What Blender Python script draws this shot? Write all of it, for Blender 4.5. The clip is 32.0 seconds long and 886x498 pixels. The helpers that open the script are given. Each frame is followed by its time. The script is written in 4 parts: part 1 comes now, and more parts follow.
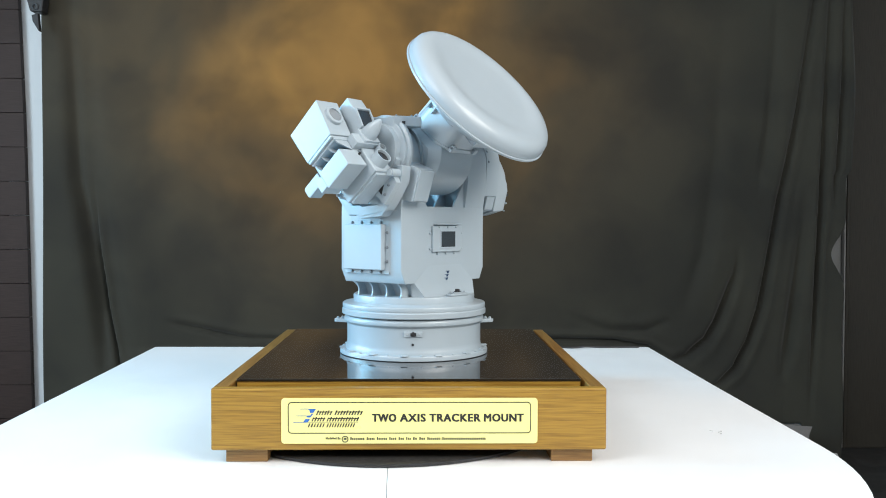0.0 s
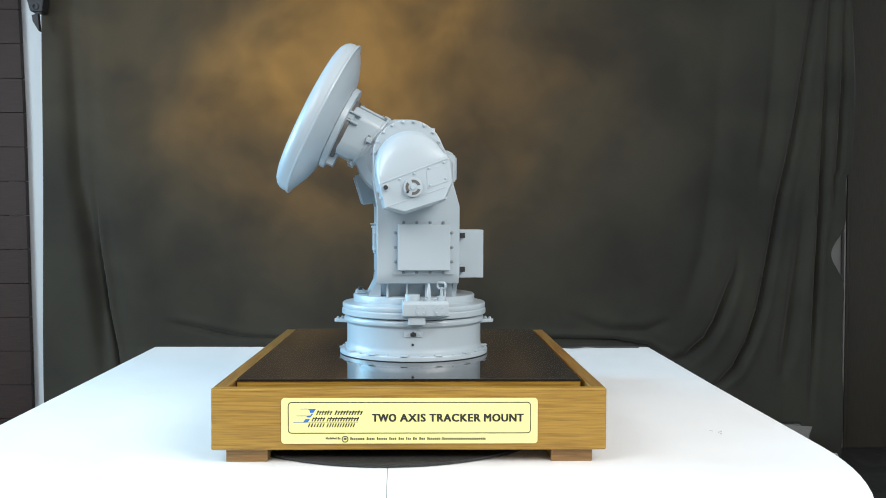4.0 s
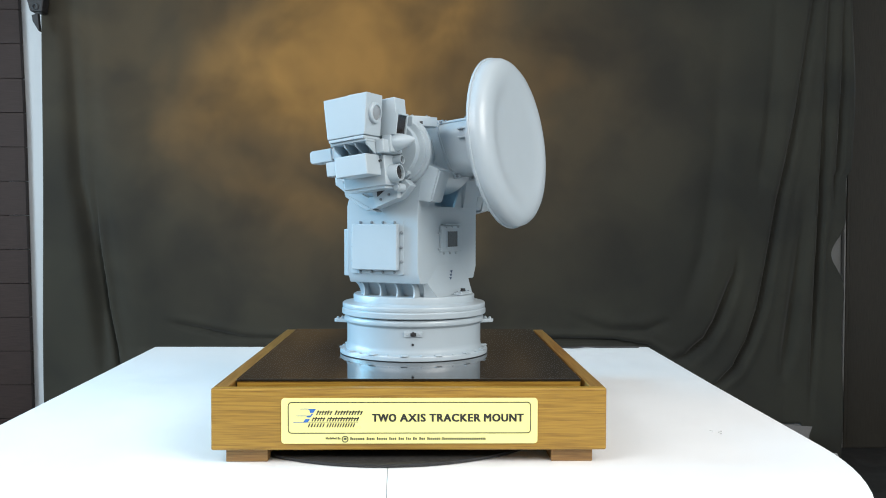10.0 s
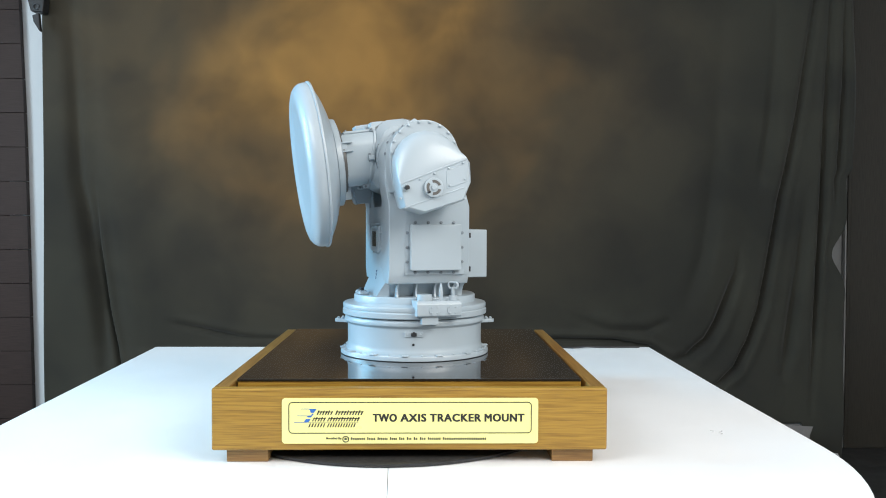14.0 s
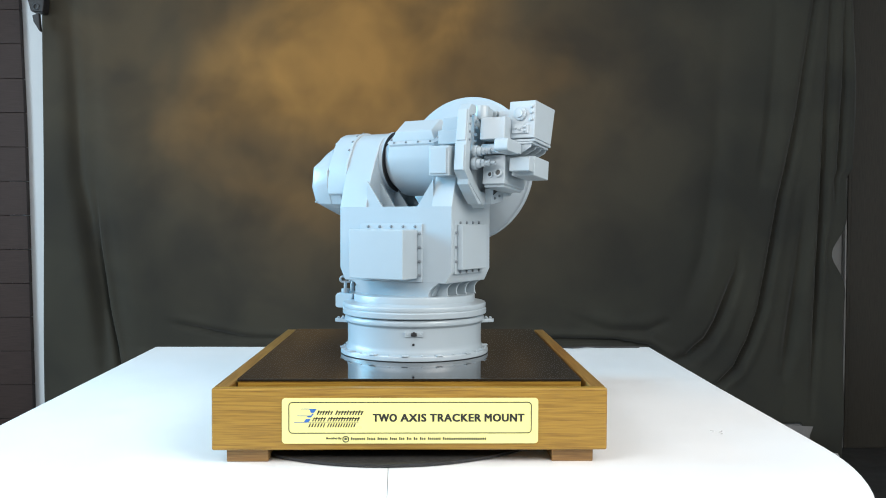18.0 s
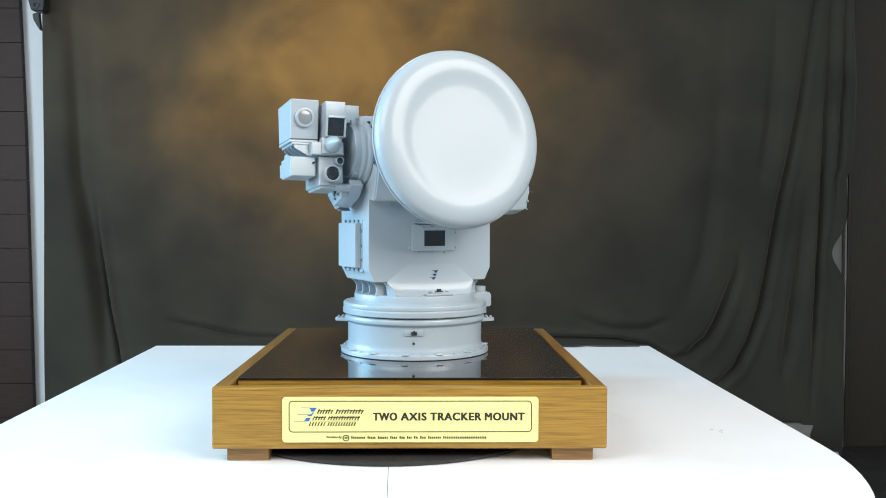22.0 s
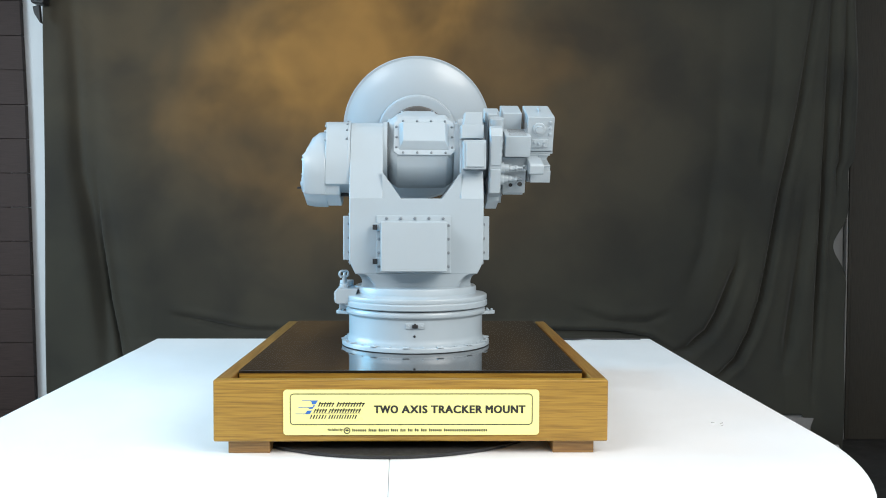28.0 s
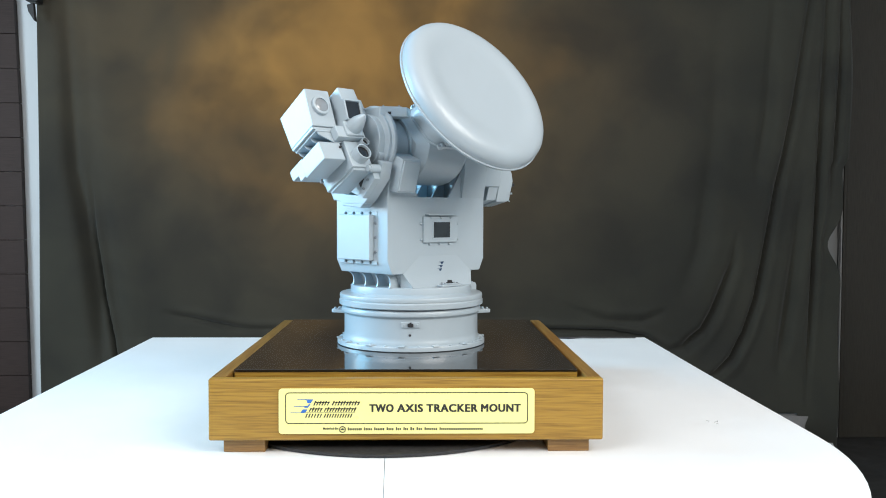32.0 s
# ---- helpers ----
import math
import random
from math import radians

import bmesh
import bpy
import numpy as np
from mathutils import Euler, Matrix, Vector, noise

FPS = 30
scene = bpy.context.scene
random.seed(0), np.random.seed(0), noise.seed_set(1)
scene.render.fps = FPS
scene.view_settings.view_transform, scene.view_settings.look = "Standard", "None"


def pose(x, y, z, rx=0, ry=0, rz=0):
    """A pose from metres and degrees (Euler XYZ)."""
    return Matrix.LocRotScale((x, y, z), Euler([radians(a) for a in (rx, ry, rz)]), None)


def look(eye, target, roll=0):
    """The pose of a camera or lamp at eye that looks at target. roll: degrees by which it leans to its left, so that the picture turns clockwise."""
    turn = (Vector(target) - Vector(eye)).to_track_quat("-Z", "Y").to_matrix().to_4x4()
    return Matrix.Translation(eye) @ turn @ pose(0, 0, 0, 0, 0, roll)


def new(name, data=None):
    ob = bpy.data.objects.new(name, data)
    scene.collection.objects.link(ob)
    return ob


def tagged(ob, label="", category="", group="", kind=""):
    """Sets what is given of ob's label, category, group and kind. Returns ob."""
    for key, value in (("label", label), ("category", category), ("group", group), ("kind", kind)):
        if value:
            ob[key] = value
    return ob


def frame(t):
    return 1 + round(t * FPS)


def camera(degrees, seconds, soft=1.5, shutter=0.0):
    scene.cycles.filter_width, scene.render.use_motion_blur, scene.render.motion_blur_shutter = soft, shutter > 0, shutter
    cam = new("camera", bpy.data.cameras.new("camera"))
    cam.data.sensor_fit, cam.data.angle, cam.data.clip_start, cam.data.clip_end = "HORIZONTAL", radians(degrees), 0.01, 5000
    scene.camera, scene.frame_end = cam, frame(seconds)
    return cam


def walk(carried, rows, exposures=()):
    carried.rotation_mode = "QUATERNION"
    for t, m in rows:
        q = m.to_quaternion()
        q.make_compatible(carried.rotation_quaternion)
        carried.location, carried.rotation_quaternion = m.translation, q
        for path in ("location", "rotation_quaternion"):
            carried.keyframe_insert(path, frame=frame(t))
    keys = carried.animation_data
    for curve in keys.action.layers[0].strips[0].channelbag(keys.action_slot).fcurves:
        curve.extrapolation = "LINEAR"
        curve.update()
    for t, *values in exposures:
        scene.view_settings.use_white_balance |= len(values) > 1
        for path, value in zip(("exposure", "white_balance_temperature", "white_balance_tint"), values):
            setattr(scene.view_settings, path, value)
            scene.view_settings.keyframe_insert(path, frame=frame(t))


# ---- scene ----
DECK = 0.838          # height of the black sheet over the floor
TABLE = DECK - 0.0895
AXIS_X = 0.0012       # the tracker's vertical axis
TILT_Y, TILT_Z = -0.0285, 0.2816   # the tilt axis in the turret's space

# ---- camera ----
cam = camera(53.79, 32.0, soft=1.0)
EYE = (0.0164, -1.2642, DECK + 0.1867)


def aim(dx, dy):
    yaw, pitch = radians(1.204) - dx / 1545.7, radians(1.7535) - dy / 1545.7
    way = Vector((math.sin(yaw) * math.cos(pitch), math.cos(yaw) * math.cos(pitch), -math.sin(pitch)))
    return look(EYE, Vector(EYE) + way, 0.19)


SWAY = [(0, 0, 0), (12, 0, 0), (13, 1, 0), (21.5, 1.2, 0), (22, 1.5, -2), (23, 2.4, -3.4), (24, 4, -5), (25, 4.6, -7.6),
        (25.5, 4.4, -8), (27.5, 3.7, -11), (28, 3.0, -14.4), (28.5, 2.0, -28), (29, 1.7, -39.9), (29.5, 0.8, -37),
        (30, 0.5, -35.6), (30.5, -0.8, -33.2), (31, -1.9, -29.4), (31.5, -4.0, -25.6), (32, -5.1, -16.6)]
walk(cam, [(t, aim(dx, dy)) for t, dx, dy in SWAY])

# ---- light ----
scene.view_settings.exposure = 0.0
world = bpy.data.worlds.new("world")
scene.world = world
world.use_nodes = True
world.node_tree.nodes["Background"].inputs[0].default_value = (0.5, 0.6, 0.75, 1)
world.node_tree.nodes["Background"].inputs[1].default_value = 0.05


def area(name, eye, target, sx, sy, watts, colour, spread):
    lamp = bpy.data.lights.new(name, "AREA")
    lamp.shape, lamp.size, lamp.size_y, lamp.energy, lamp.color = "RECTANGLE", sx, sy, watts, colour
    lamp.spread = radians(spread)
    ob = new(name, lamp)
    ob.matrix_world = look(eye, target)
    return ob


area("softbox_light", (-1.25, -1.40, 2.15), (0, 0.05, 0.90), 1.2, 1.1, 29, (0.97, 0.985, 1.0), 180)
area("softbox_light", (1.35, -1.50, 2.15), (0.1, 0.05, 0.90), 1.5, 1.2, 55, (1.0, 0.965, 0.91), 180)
area("window_light", (-2.75, 0.35, 1.55), (0, 0.8, 1.05), 1.6, 1.2, 62, (0.70, 0.88, 1.0), 180)
# added unseen lamp, no real source: tints the left-facing sides cyan
area("added_cool_light", (-1.85, 0.05, 1.55), (0, 0.0, 1.02), 0.7, 0.8, 5.6, (0.02, 0.58, 1.0), 75)


# ---- materials ----
def tree(name):
    m = bpy.data.materials.new(name)
    m.use_nodes = True
    return m, m.node_tree, m.node_tree.nodes["Principled BSDF"]


def ramp(nt, source, stops):
    r = nt.nodes.new("ShaderNodeValToRGB")
    e = r.color_ramp.elements
    while len(e) < len(stops):
        e.new(0.5)
    for k, (at, col) in zip(e, stops):
        k.position, k.color = at, (*col, 1)
    nt.links.new(source, r.inputs[0])
    return r.outputs[0]


def coords(nt, scale, kind="Object"):
    tc, mp = nt.nodes.new("ShaderNodeTexCoord"), nt.nodes.new("ShaderNodeMapping")
    mp.inputs["Scale"].default_value = scale
    nt.links.new(tc.outputs[kind], mp.inputs[0])
    return mp.outputs[0]


def noisy(nt, vec, scale, detail=4.0, rough=0.55, distort=0.0):
    n = nt.nodes.new("ShaderNodeTexNoise")
    n.inputs["Scale"].default_value, n.inputs["Detail"].default_value = scale, detail
    n.inputs["Roughness"].default_value, n.inputs["Distortion"].default_value = rough, distort
    nt.links.new(vec, n.inputs["Vector"])
    return n.outputs[0]


def bump(nt, bsdf, source, strength, distance):
    b = nt.nodes.new("ShaderNodeBump")
    b.inputs["Strength"].default_value, b.inputs["Distance"].default_value = strength, distance
    nt.links.new(source, b.inputs["Height"])
    nt.links.new(b.outputs[0], bsdf.inputs["Normal"])


def plain(name, colour, rough=0.5, metal=0.0, vary=0.06, scale=60.0, grain=0.1, coat=0.0, fine=900.0, smear=0.15, polish=0.12):
    """A painted or moulded surface: a base colour that drifts a little, with a fine grain."""
    m, nt, b = tree(name)
    v = coords(nt, (1, 1, 1))
    lo, hi = [c * (1 - vary) for c in colour], [min(1, c * (1 + vary)) for c in colour]
    nt.links.new(ramp(nt, noisy(nt, v, scale), [(0.3, lo), (0.7, hi)]), b.inputs["Base Color"])
    b.inputs["Roughness"].default_value, b.inputs["Metallic"].default_value = rough, metal
    b.inputs["Coat Weight"].default_value, b.inputs["Coat Roughness"].default_value = coat, polish
    rr = ramp(nt, noisy(nt, v, scale * 2.3, 5), [(0.3, (rough * (1 - smear),) * 3), (0.7, (min(1, rough * (1 + smear)),) * 3)])
    nt.links.new(rr, b.inputs["Roughness"])
    if grain:
        bump(nt, b, noisy(nt, v, fine, 3), grain, 0.0004)
    return m


def wood(name, along, dark, light, rough=0.42):
    m, nt, b = tree(name)
    s = [270.0, 270.0, 270.0]
    s[along] = 8.0
    v = coords(nt, s)
    g = noisy(nt, v, 1.4, 7, 0.66, 0.35)
    fine = [480.0, 480.0, 480.0]
    fine[along] = 14.0
    f = noisy(nt, coords(nt, fine), 1.0, 3, 0.6)
    mix = nt.nodes.new("ShaderNodeMix")
    mix.data_type, mix.blend_type = "RGBA", "MULTIPLY"
    mix.inputs[0].default_value = 0.68
    nt.links.new(ramp(nt, g, [(0.20, dark), (0.48, [(a + c) / 2 for a, c in zip(dark, light)]), (0.76, light)]), mix.inputs[6])
    nt.links.new(ramp(nt, f, [(0.34, (0.46, 0.38, 0.30)), (0.56, (1, 1, 1))]), mix.inputs[7])
    nt.links.new(mix.outputs[2], b.inputs["Base Color"])
    b.inputs["Roughness"].default_value = rough
    bump(nt, b, f, 0.25, 0.0005)
    return m


PAINT = plain("grey_paint", (0.374, 0.438, 0.484), 0.36, vary=0.014, scale=22, grain=0.02, coat=0.38, smear=0.05, polish=0.18)
PAINT_B = plain("grey_paint_panel", (0.384, 0.448, 0.494), 0.36, vary=0.014, scale=22, grain=0.02, coat=0.32, smear=0.05, polish=0.18)
SHELL = plain("radome_gloss", (0.372, 0.432, 0.478), 0.45, vary=0.008, scale=25, grain=0.0, coat=0.34, smear=0.03, polish=0.10)
BACKSHELL = plain("dish_gloss", (0.365, 0.425, 0.472), 0.40, vary=0.006, scale=15, grain=0.0, coat=0.32, smear=0.0, polish=0.12)
# rubber and plastic parts; also paints the dark of holes and gaps
DARK = plain("black_rubber_and_gap_shade", (0.018, 0.018, 0.02), 0.5, vary=0.2)
STEEL = plain("steel", (0.205, 0.235, 0.262), 0.35, metal=0.15, vary=0.1)
# puts the shade of slots and gaps into the colour; also one printed line
RECESS = plain("recess_shade_and_line", (0.10, 0.095, 0.09), 0.5, vary=0.1)
LENS = plain("lens_glass", (0.02, 0.017, 0.017), 0.10, vary=0.2, grain=0.0, coat=0.2)
PALE = plain("pale_lens", (0.24, 0.26, 0.28), 0.12, metal=0.0, vary=0.05, grain=0.0, coat=0.5)
PANE = plain("window_glass", (0.018, 0.024, 0.028), 0.10, vary=0.1, grain=0.0, coat=0.25)
BLUE = plain("blue_ink", (0.03, 0.14, 0.47), 0.45, vary=0.05, grain=0.0)
MARK_INK = plain("dark_blue_ink", (0.012, 0.040, 0.105), 0.4, vary=0.05, grain=0.0)
INK = plain("black_ink", (0.02, 0.019, 0.017), 0.45, vary=0.1, grain=0.0)
YELLOW = plain("plaque_yellow", (0.86, 0.80, 0.31), 0.32, vary=0.015, scale=20, grain=0.0)
OAK_X = wood("oak_grain_long", 0, (0.262, 0.136, 0.016), (0.405, 0.236, 0.034))
OAK_Y = wood("oak_grain_deep", 1, (0.15, 0.070, 0.014), (0.32, 0.175, 0.040))
OAK_DARK = wood("oak_foot", 0, (0.20, 0.10, 0.03), (0.36, 0.21, 0.07), 0.5)
ACRYLIC = plain("black_acrylic", (0.014, 0.012, 0.012), 0.04, vary=0.1, scale=8, grain=0.0)
ACRYLIC.node_tree.nodes["Principled BSDF"].inputs["IOR"].default_value = 2.1
LAMINATE = plain("white_laminate", (0.86, 0.875, 0.89), 0.36, vary=0.012, scale=9, grain=0.04, fine=500)
CARD = plain("grey_card", (0.20, 0.19, 0.185), 0.8)
SCRAP = plain("grey_paper", (0.42, 0.42, 0.42), 0.8)
DISC = plain("turntable_felt", (0.022, 0.021, 0.02), 0.7, vary=0.2)
# pale on purpose: the unseen walls bounce fill onto the tracker
WALL = plain("wall_paint", (0.72, 0.73, 0.74), 0.8, vary=0.03, scale=3)
GREYWALL = plain("reflector_board", (0.86, 0.89, 0.91), 0.75, vary=0.03, scale=3)
CEILING = plain("ceiling_white", (0.78, 0.79, 0.80), 0.85, vary=0.02, scale=3)
FLOOR = plain("floor_tile", (0.020, 0.018, 0.016), 0.7, vary=0.1, scale=5)
PLANK = wood("dark_plank", 0, (0.030, 0.018, 0.016), (0.052, 0.032, 0.028), 0.7)
PANELBROWN = wood("brown_board", 2, (0.025, 0.0215, 0.0148), (0.041, 0.034, 0.0235), 0.6)
GREYBOARD = plain("grey_board", (0.30, 0.305, 0.305), 0.8, vary=0.04, scale=4)
PALE_EDGE = plain("pale_edging", (0.33, 0.33, 0.325), 0.7, vary=0.04, scale=12)


def cloth_material():
    """A hand-painted muslin: a warm tan glow in the middle that mottles out to grey brown."""
    m, nt, b = tree("painted_muslin")
    v = coords(nt, (1, 1, 1))
    big = noisy(nt, v, 1.5, 3, 0.5, 0.5)
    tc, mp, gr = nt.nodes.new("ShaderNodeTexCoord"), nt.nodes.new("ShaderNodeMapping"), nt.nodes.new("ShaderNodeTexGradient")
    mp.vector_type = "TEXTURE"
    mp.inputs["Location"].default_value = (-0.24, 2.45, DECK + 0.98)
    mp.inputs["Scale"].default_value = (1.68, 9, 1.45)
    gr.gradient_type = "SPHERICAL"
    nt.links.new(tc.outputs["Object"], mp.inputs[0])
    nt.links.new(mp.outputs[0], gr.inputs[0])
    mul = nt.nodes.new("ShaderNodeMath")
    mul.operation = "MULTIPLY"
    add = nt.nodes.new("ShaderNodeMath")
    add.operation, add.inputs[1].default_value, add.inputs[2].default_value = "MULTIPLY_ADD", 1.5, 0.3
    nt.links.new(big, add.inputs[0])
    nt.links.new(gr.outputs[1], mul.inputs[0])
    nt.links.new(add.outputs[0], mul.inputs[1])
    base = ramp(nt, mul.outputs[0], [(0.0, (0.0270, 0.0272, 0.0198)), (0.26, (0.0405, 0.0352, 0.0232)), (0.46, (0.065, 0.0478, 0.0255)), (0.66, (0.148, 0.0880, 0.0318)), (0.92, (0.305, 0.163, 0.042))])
    spots = ramp(nt, noisy(nt, v, 3.2, 3, 0.5, 0.3), [(0.32, (0.62, 0.62, 0.64)), (0.62, (1.15, 1.12, 1.08))])
    weave = ramp(nt, noisy(nt, v, 420, 2), [(0.3, (0.96, 0.96, 0.96)), (0.7, (1.03, 1.03, 1.03))])
    for tint in (spots, weave):
        mix = nt.nodes.new("ShaderNodeMix")
        mix.data_type, mix.blend_type = "RGBA", "MULTIPLY"
        mix.inputs[0].default_value = 1.0
        nt.links.new(base, mix.inputs[6])
        nt.links.new(tint, mix.inputs[7])
        base = mix.outputs[2]
    nt.links.new(base, b.inputs["Base Color"])
    b.inputs["Roughness"].default_value = 0.85
    b.inputs["Sheen Weight"].default_value = 0.15
    bump(nt, b, noisy(nt, v, 300, 2), 0.08, 0.001)
    return m


MUSLIN = cloth_material()


# ---- mesh helpers ----
def mesh_of(name, bm, material, smooth=35.0):
    """The mesh, its normals weighted by area, so that broad faces stay flat and small bevels turn between them."""
    bmesh.ops.recalc_face_normals(bm, faces=bm.faces)
    bm.normal_update()
    limit = math.cos(radians(smooth + 12))
    areas = {f: f.calc_area() for f in bm.faces}
    loops = []
    for f in bm.faces:
        f.smooth = True
        for v in f.verts:
            n = Vector((0, 0, 0))
            for g in v.link_faces:
                if g.normal.dot(f.normal) > limit:
                    n += g.normal * areas[g]
            loops.append(n.normalized() if n.length > 1e-12 else f.normal.copy())
    me = bpy.data.meshes.new(name)
    bm.to_mesh(me)
    bm.free()
    me.normals_split_custom_set(loops)
    me.materials.append(material)
    return me


def soften(bm, width=0.0008, segments=2, limit=30.0):
    sharp = [e for e in bm.edges if len(e.link_faces) == 2 and e.calc_face_angle(0) > radians(limit)]
    if sharp and width:
        bmesh.ops.bevel(bm, geom=sharp, offset=width, segments=segments, affect="EDGES", profile=0.5, clamp_overlap=True)
    return bm


def part(name, bm, material, parent=None, label="", m=None, smooth=35.0):
    ob = new(name, mesh_of(name, bm, material, smooth))
    if parent is not None:
        ob.parent = parent
    if m is not None:
        ob.matrix_basis = m
    if label:
        tagged(ob, label)
    return ob


def thing(name, label, category, group="", kind="", m=None):
    ob = new(name)
    ob.empty_display_size = 0.05
    if m is not None:
        ob.matrix_basis = m
    return tagged(ob, label, category, group, kind)


def box(x0, x1, y0, y1, z0, z1, bevel=0.0008, bm=None, m=None):
    b = bmesh.new()
    vs = [b.verts.new((x, y, z)) for x in (x0, x1) for y in (y0, y1) for z in (z0, z1)]
    for q in ((0, 1, 3, 2), (4, 6, 7, 5), (0, 4, 5, 1), (2, 3, 7, 6), (0, 2, 6, 4), (1, 5, 7, 3)):
        b.faces.new([vs[i] for i in q])
    bmesh.ops.recalc_face_normals(b, faces=b.faces)
    soften(b, bevel)
    return joined(b, bm, m)


def joined(b, bm=None, m=None):
    """Moves b by m and, where bm is given, adds it there."""
    if m is not None:
        bmesh.ops.transform(b, matrix=m, verts=b.verts)
    if bm is None:
        return b
    tmp = bpy.data.meshes.new("tmp")
    b.to_mesh(tmp)
    b.free()
    bm.from_mesh(tmp)
    bpy.data.meshes.remove(tmp)
    return bm


def place(axis, u, v, w):
    """u and v span the section, w runs along the axis."""
    return {0: (w, u, v), 1: (u, w, v), 2: (u, v, w)}[axis]


def prism(poly, axis, a, b_, bevel=0.0008, bm=None, m=None, end=None):
    """A section drawn in the two other axes, run from a to b_; end: another section for the far side."""
    b = bmesh.new()
    end = end or poly
    lo = [b.verts.new(place(axis, u, v, a)) for u, v in poly]
    hi = [b.verts.new(place(axis, u, v, b_)) for u, v in end]
    n = len(poly)
    b.faces.new(lo)
    b.faces.new(hi)
    for i in range(n):
        b.faces.new([lo[i], lo[(i + 1) % n], hi[(i + 1) % n], hi[i]])
    bmesh.ops.recalc_face_normals(b, faces=b.faces)
    soften(b, bevel)
    return joined(b, bm, m)


def lathe(profile, axis=2, n=48, bm=None, m=None, closed=False):
    """Turns (radius, along) about an axis."""
    b = bmesh.new()
    rings = []
    for r, w in profile:
        if r < 1e-6:
            rings.append([b.verts.new(place(axis, 0, 0, w))])
        else:
            rings.append([b.verts.new(place(axis, r * math.cos(2 * math.pi * i / n), r * math.sin(2 * math.pi * i / n), w)) for i in range(n)])
    pairs = list(zip(rings, rings[1:] + rings[:1])) if closed else list(zip(rings, rings[1:]))
    for p, q in pairs:
        for i in range(n):
            j = (i + 1) % n
            if len(p) == 1 and len(q) == 1:
                continue
            if len(p) == 1:
                b.faces.new([p[0], q[i], q[j]])
            elif len(q) == 1:
                b.faces.new([p[i], p[j], q[0]])
            else:
                b.faces.new([p[i], p[j], q[j], q[i]])
    if not closed:
        for ring in (rings[0], rings[-1]):
            if len(ring) > 1:
                b.faces.new(ring)
    bmesh.ops.recalc_face_normals(b, faces=b.faces)
    return joined(b, bm, m)


def rod(r, axis, a, b_, u=0.0, v=0.0, n=16, edge=0.0005, bm=None, m=None):
    e = min(edge, r * 0.4, abs(b_ - a) * 0.3) * (1 if b_ > a else -1)
    t = Matrix.Translation(place(axis, u, v, 0))
    return lathe([(r - abs(e), a), (r, a + e), (r, b_ - e), (r - abs(e), b_)], axis, n, bm, (m @ t) if m is not None else t)


def arc(cu, cv, r, a0, a1, n):
    return [(cu + r * math.cos(radians(a0 + (a1 - a0) * i / n)), cv + r * math.sin(radians(a0 + (a1 - a0) * i / n))) for i in range(n + 1)]


def rounded(x0, x1, y0, y1, r, n=6):
    return arc(x1 - r, y1 - r, r, 0, 90, n) + arc(x0 + r, y1 - r, r, 90, 180, n) + arc(x0 + r, y0 + r, r, 180, 270, n) + arc(x1 - r, y0 + r, r, 270, 360, n)


BOLT = {}


def bolt(parent, axis, sign, at, r=0.0018, h=0.0022, material=None):
    """A domed bolt head on its washer, standing off a face along an axis."""
    key = (axis, sign, r, h, (material or STEEL).name)
    if key not in BOLT:
        b = lathe([(r * 1.25, 0), (r * 1.25, sign * h * 0.3), (r, sign * h * 0.32), (r * 0.92, sign * h * 0.85), (r * 0.55, sign * h)], axis, 8)
        BOLT[key] = mesh_of("bolt", b, material or STEEL)
    ob = new("bolt", BOLT[key])
    ob.parent, ob.location = parent, at
    return ob


# ---- the room ----
def structure(name, bm, material, label, category):
    return tagged(part(name, bm, material), label, category, kind="structure")


structure("floor", box(-2.9, 2.9, -3.2, 3.4, -0.1, 0, 0), FLOOR, "dark grey studio floor under the table and backdrop", "floor")
# ceiling stays out of view; its white only bounces fill onto the table
structure("ceiling", box(-2.9, 2.9, -3.2, 3.4, 2.85, 2.95, 0), CEILING, "unseen white ceiling added to bounce soft light down", "ceiling")
structure("wall_back", box(-2.9, 2.9, 3.3, 3.4, 0, 2.85, 0), GREYWALL, "pale blue grey wall seen past the cloth backdrop", "wall")
structure("wall_front", box(-2.9, 2.9, -3.2, -3.1, 0, 2.85, 0), WALL, "unseen pale wall behind the camera, bounces fill light", "wall")
structure("wall_right", box(2.8, 2.9, -3.1, 3.3, 0, 2.85, 0), WALL, "unseen pale side wall, bounces fill light", "wall")
left_wall = bmesh.new()
for x0, x1, y0, y1, z0, z1 in ((-2.9, -2.8, -3.1, -0.5, 0, 2.85), (-2.9, -2.8, 1.2, 3.3, 0, 2.85), (-2.9, -2.8, -0.5, 1.2, 0, 0.9), (-2.9, -2.8, -0.5, 1.2, 2.2, 2.85)):
    box(x0, x1, y0, y1, z0, z1, 0, left_wall)
structure("wall_left", left_wall, WALL, "unseen pale side wall with a window opening, bounces fill", "wall")


def along(path, x, h):
    """How far each point lies from a path (signed, plus to its outer side), and how far along it, 0 to 1."""
    best, sign, pos = np.full(x.shape, 9.0), np.ones(x.shape), np.zeros(x.shape)
    n = len(path) - 1
    for k in range(n):
        (ax, ah), (bx, bh) = path[k], path[k + 1]
        ux, uh = bx - ax, bh - ah
        s = np.clip(((x - ax) * ux + (h - ah) * uh) / (ux * ux + uh * uh), 0, 1)
        d = np.hypot(x - ax - s * ux, h - ah - s * uh)
        near = d < best
        best = np.where(near, d, best)
        sign = np.where(near, np.sign(uh * (ax - x) + ux * (h - ah)), sign)
        pos = np.where(near, (k + s) / n, pos)
    return best * sign, pos


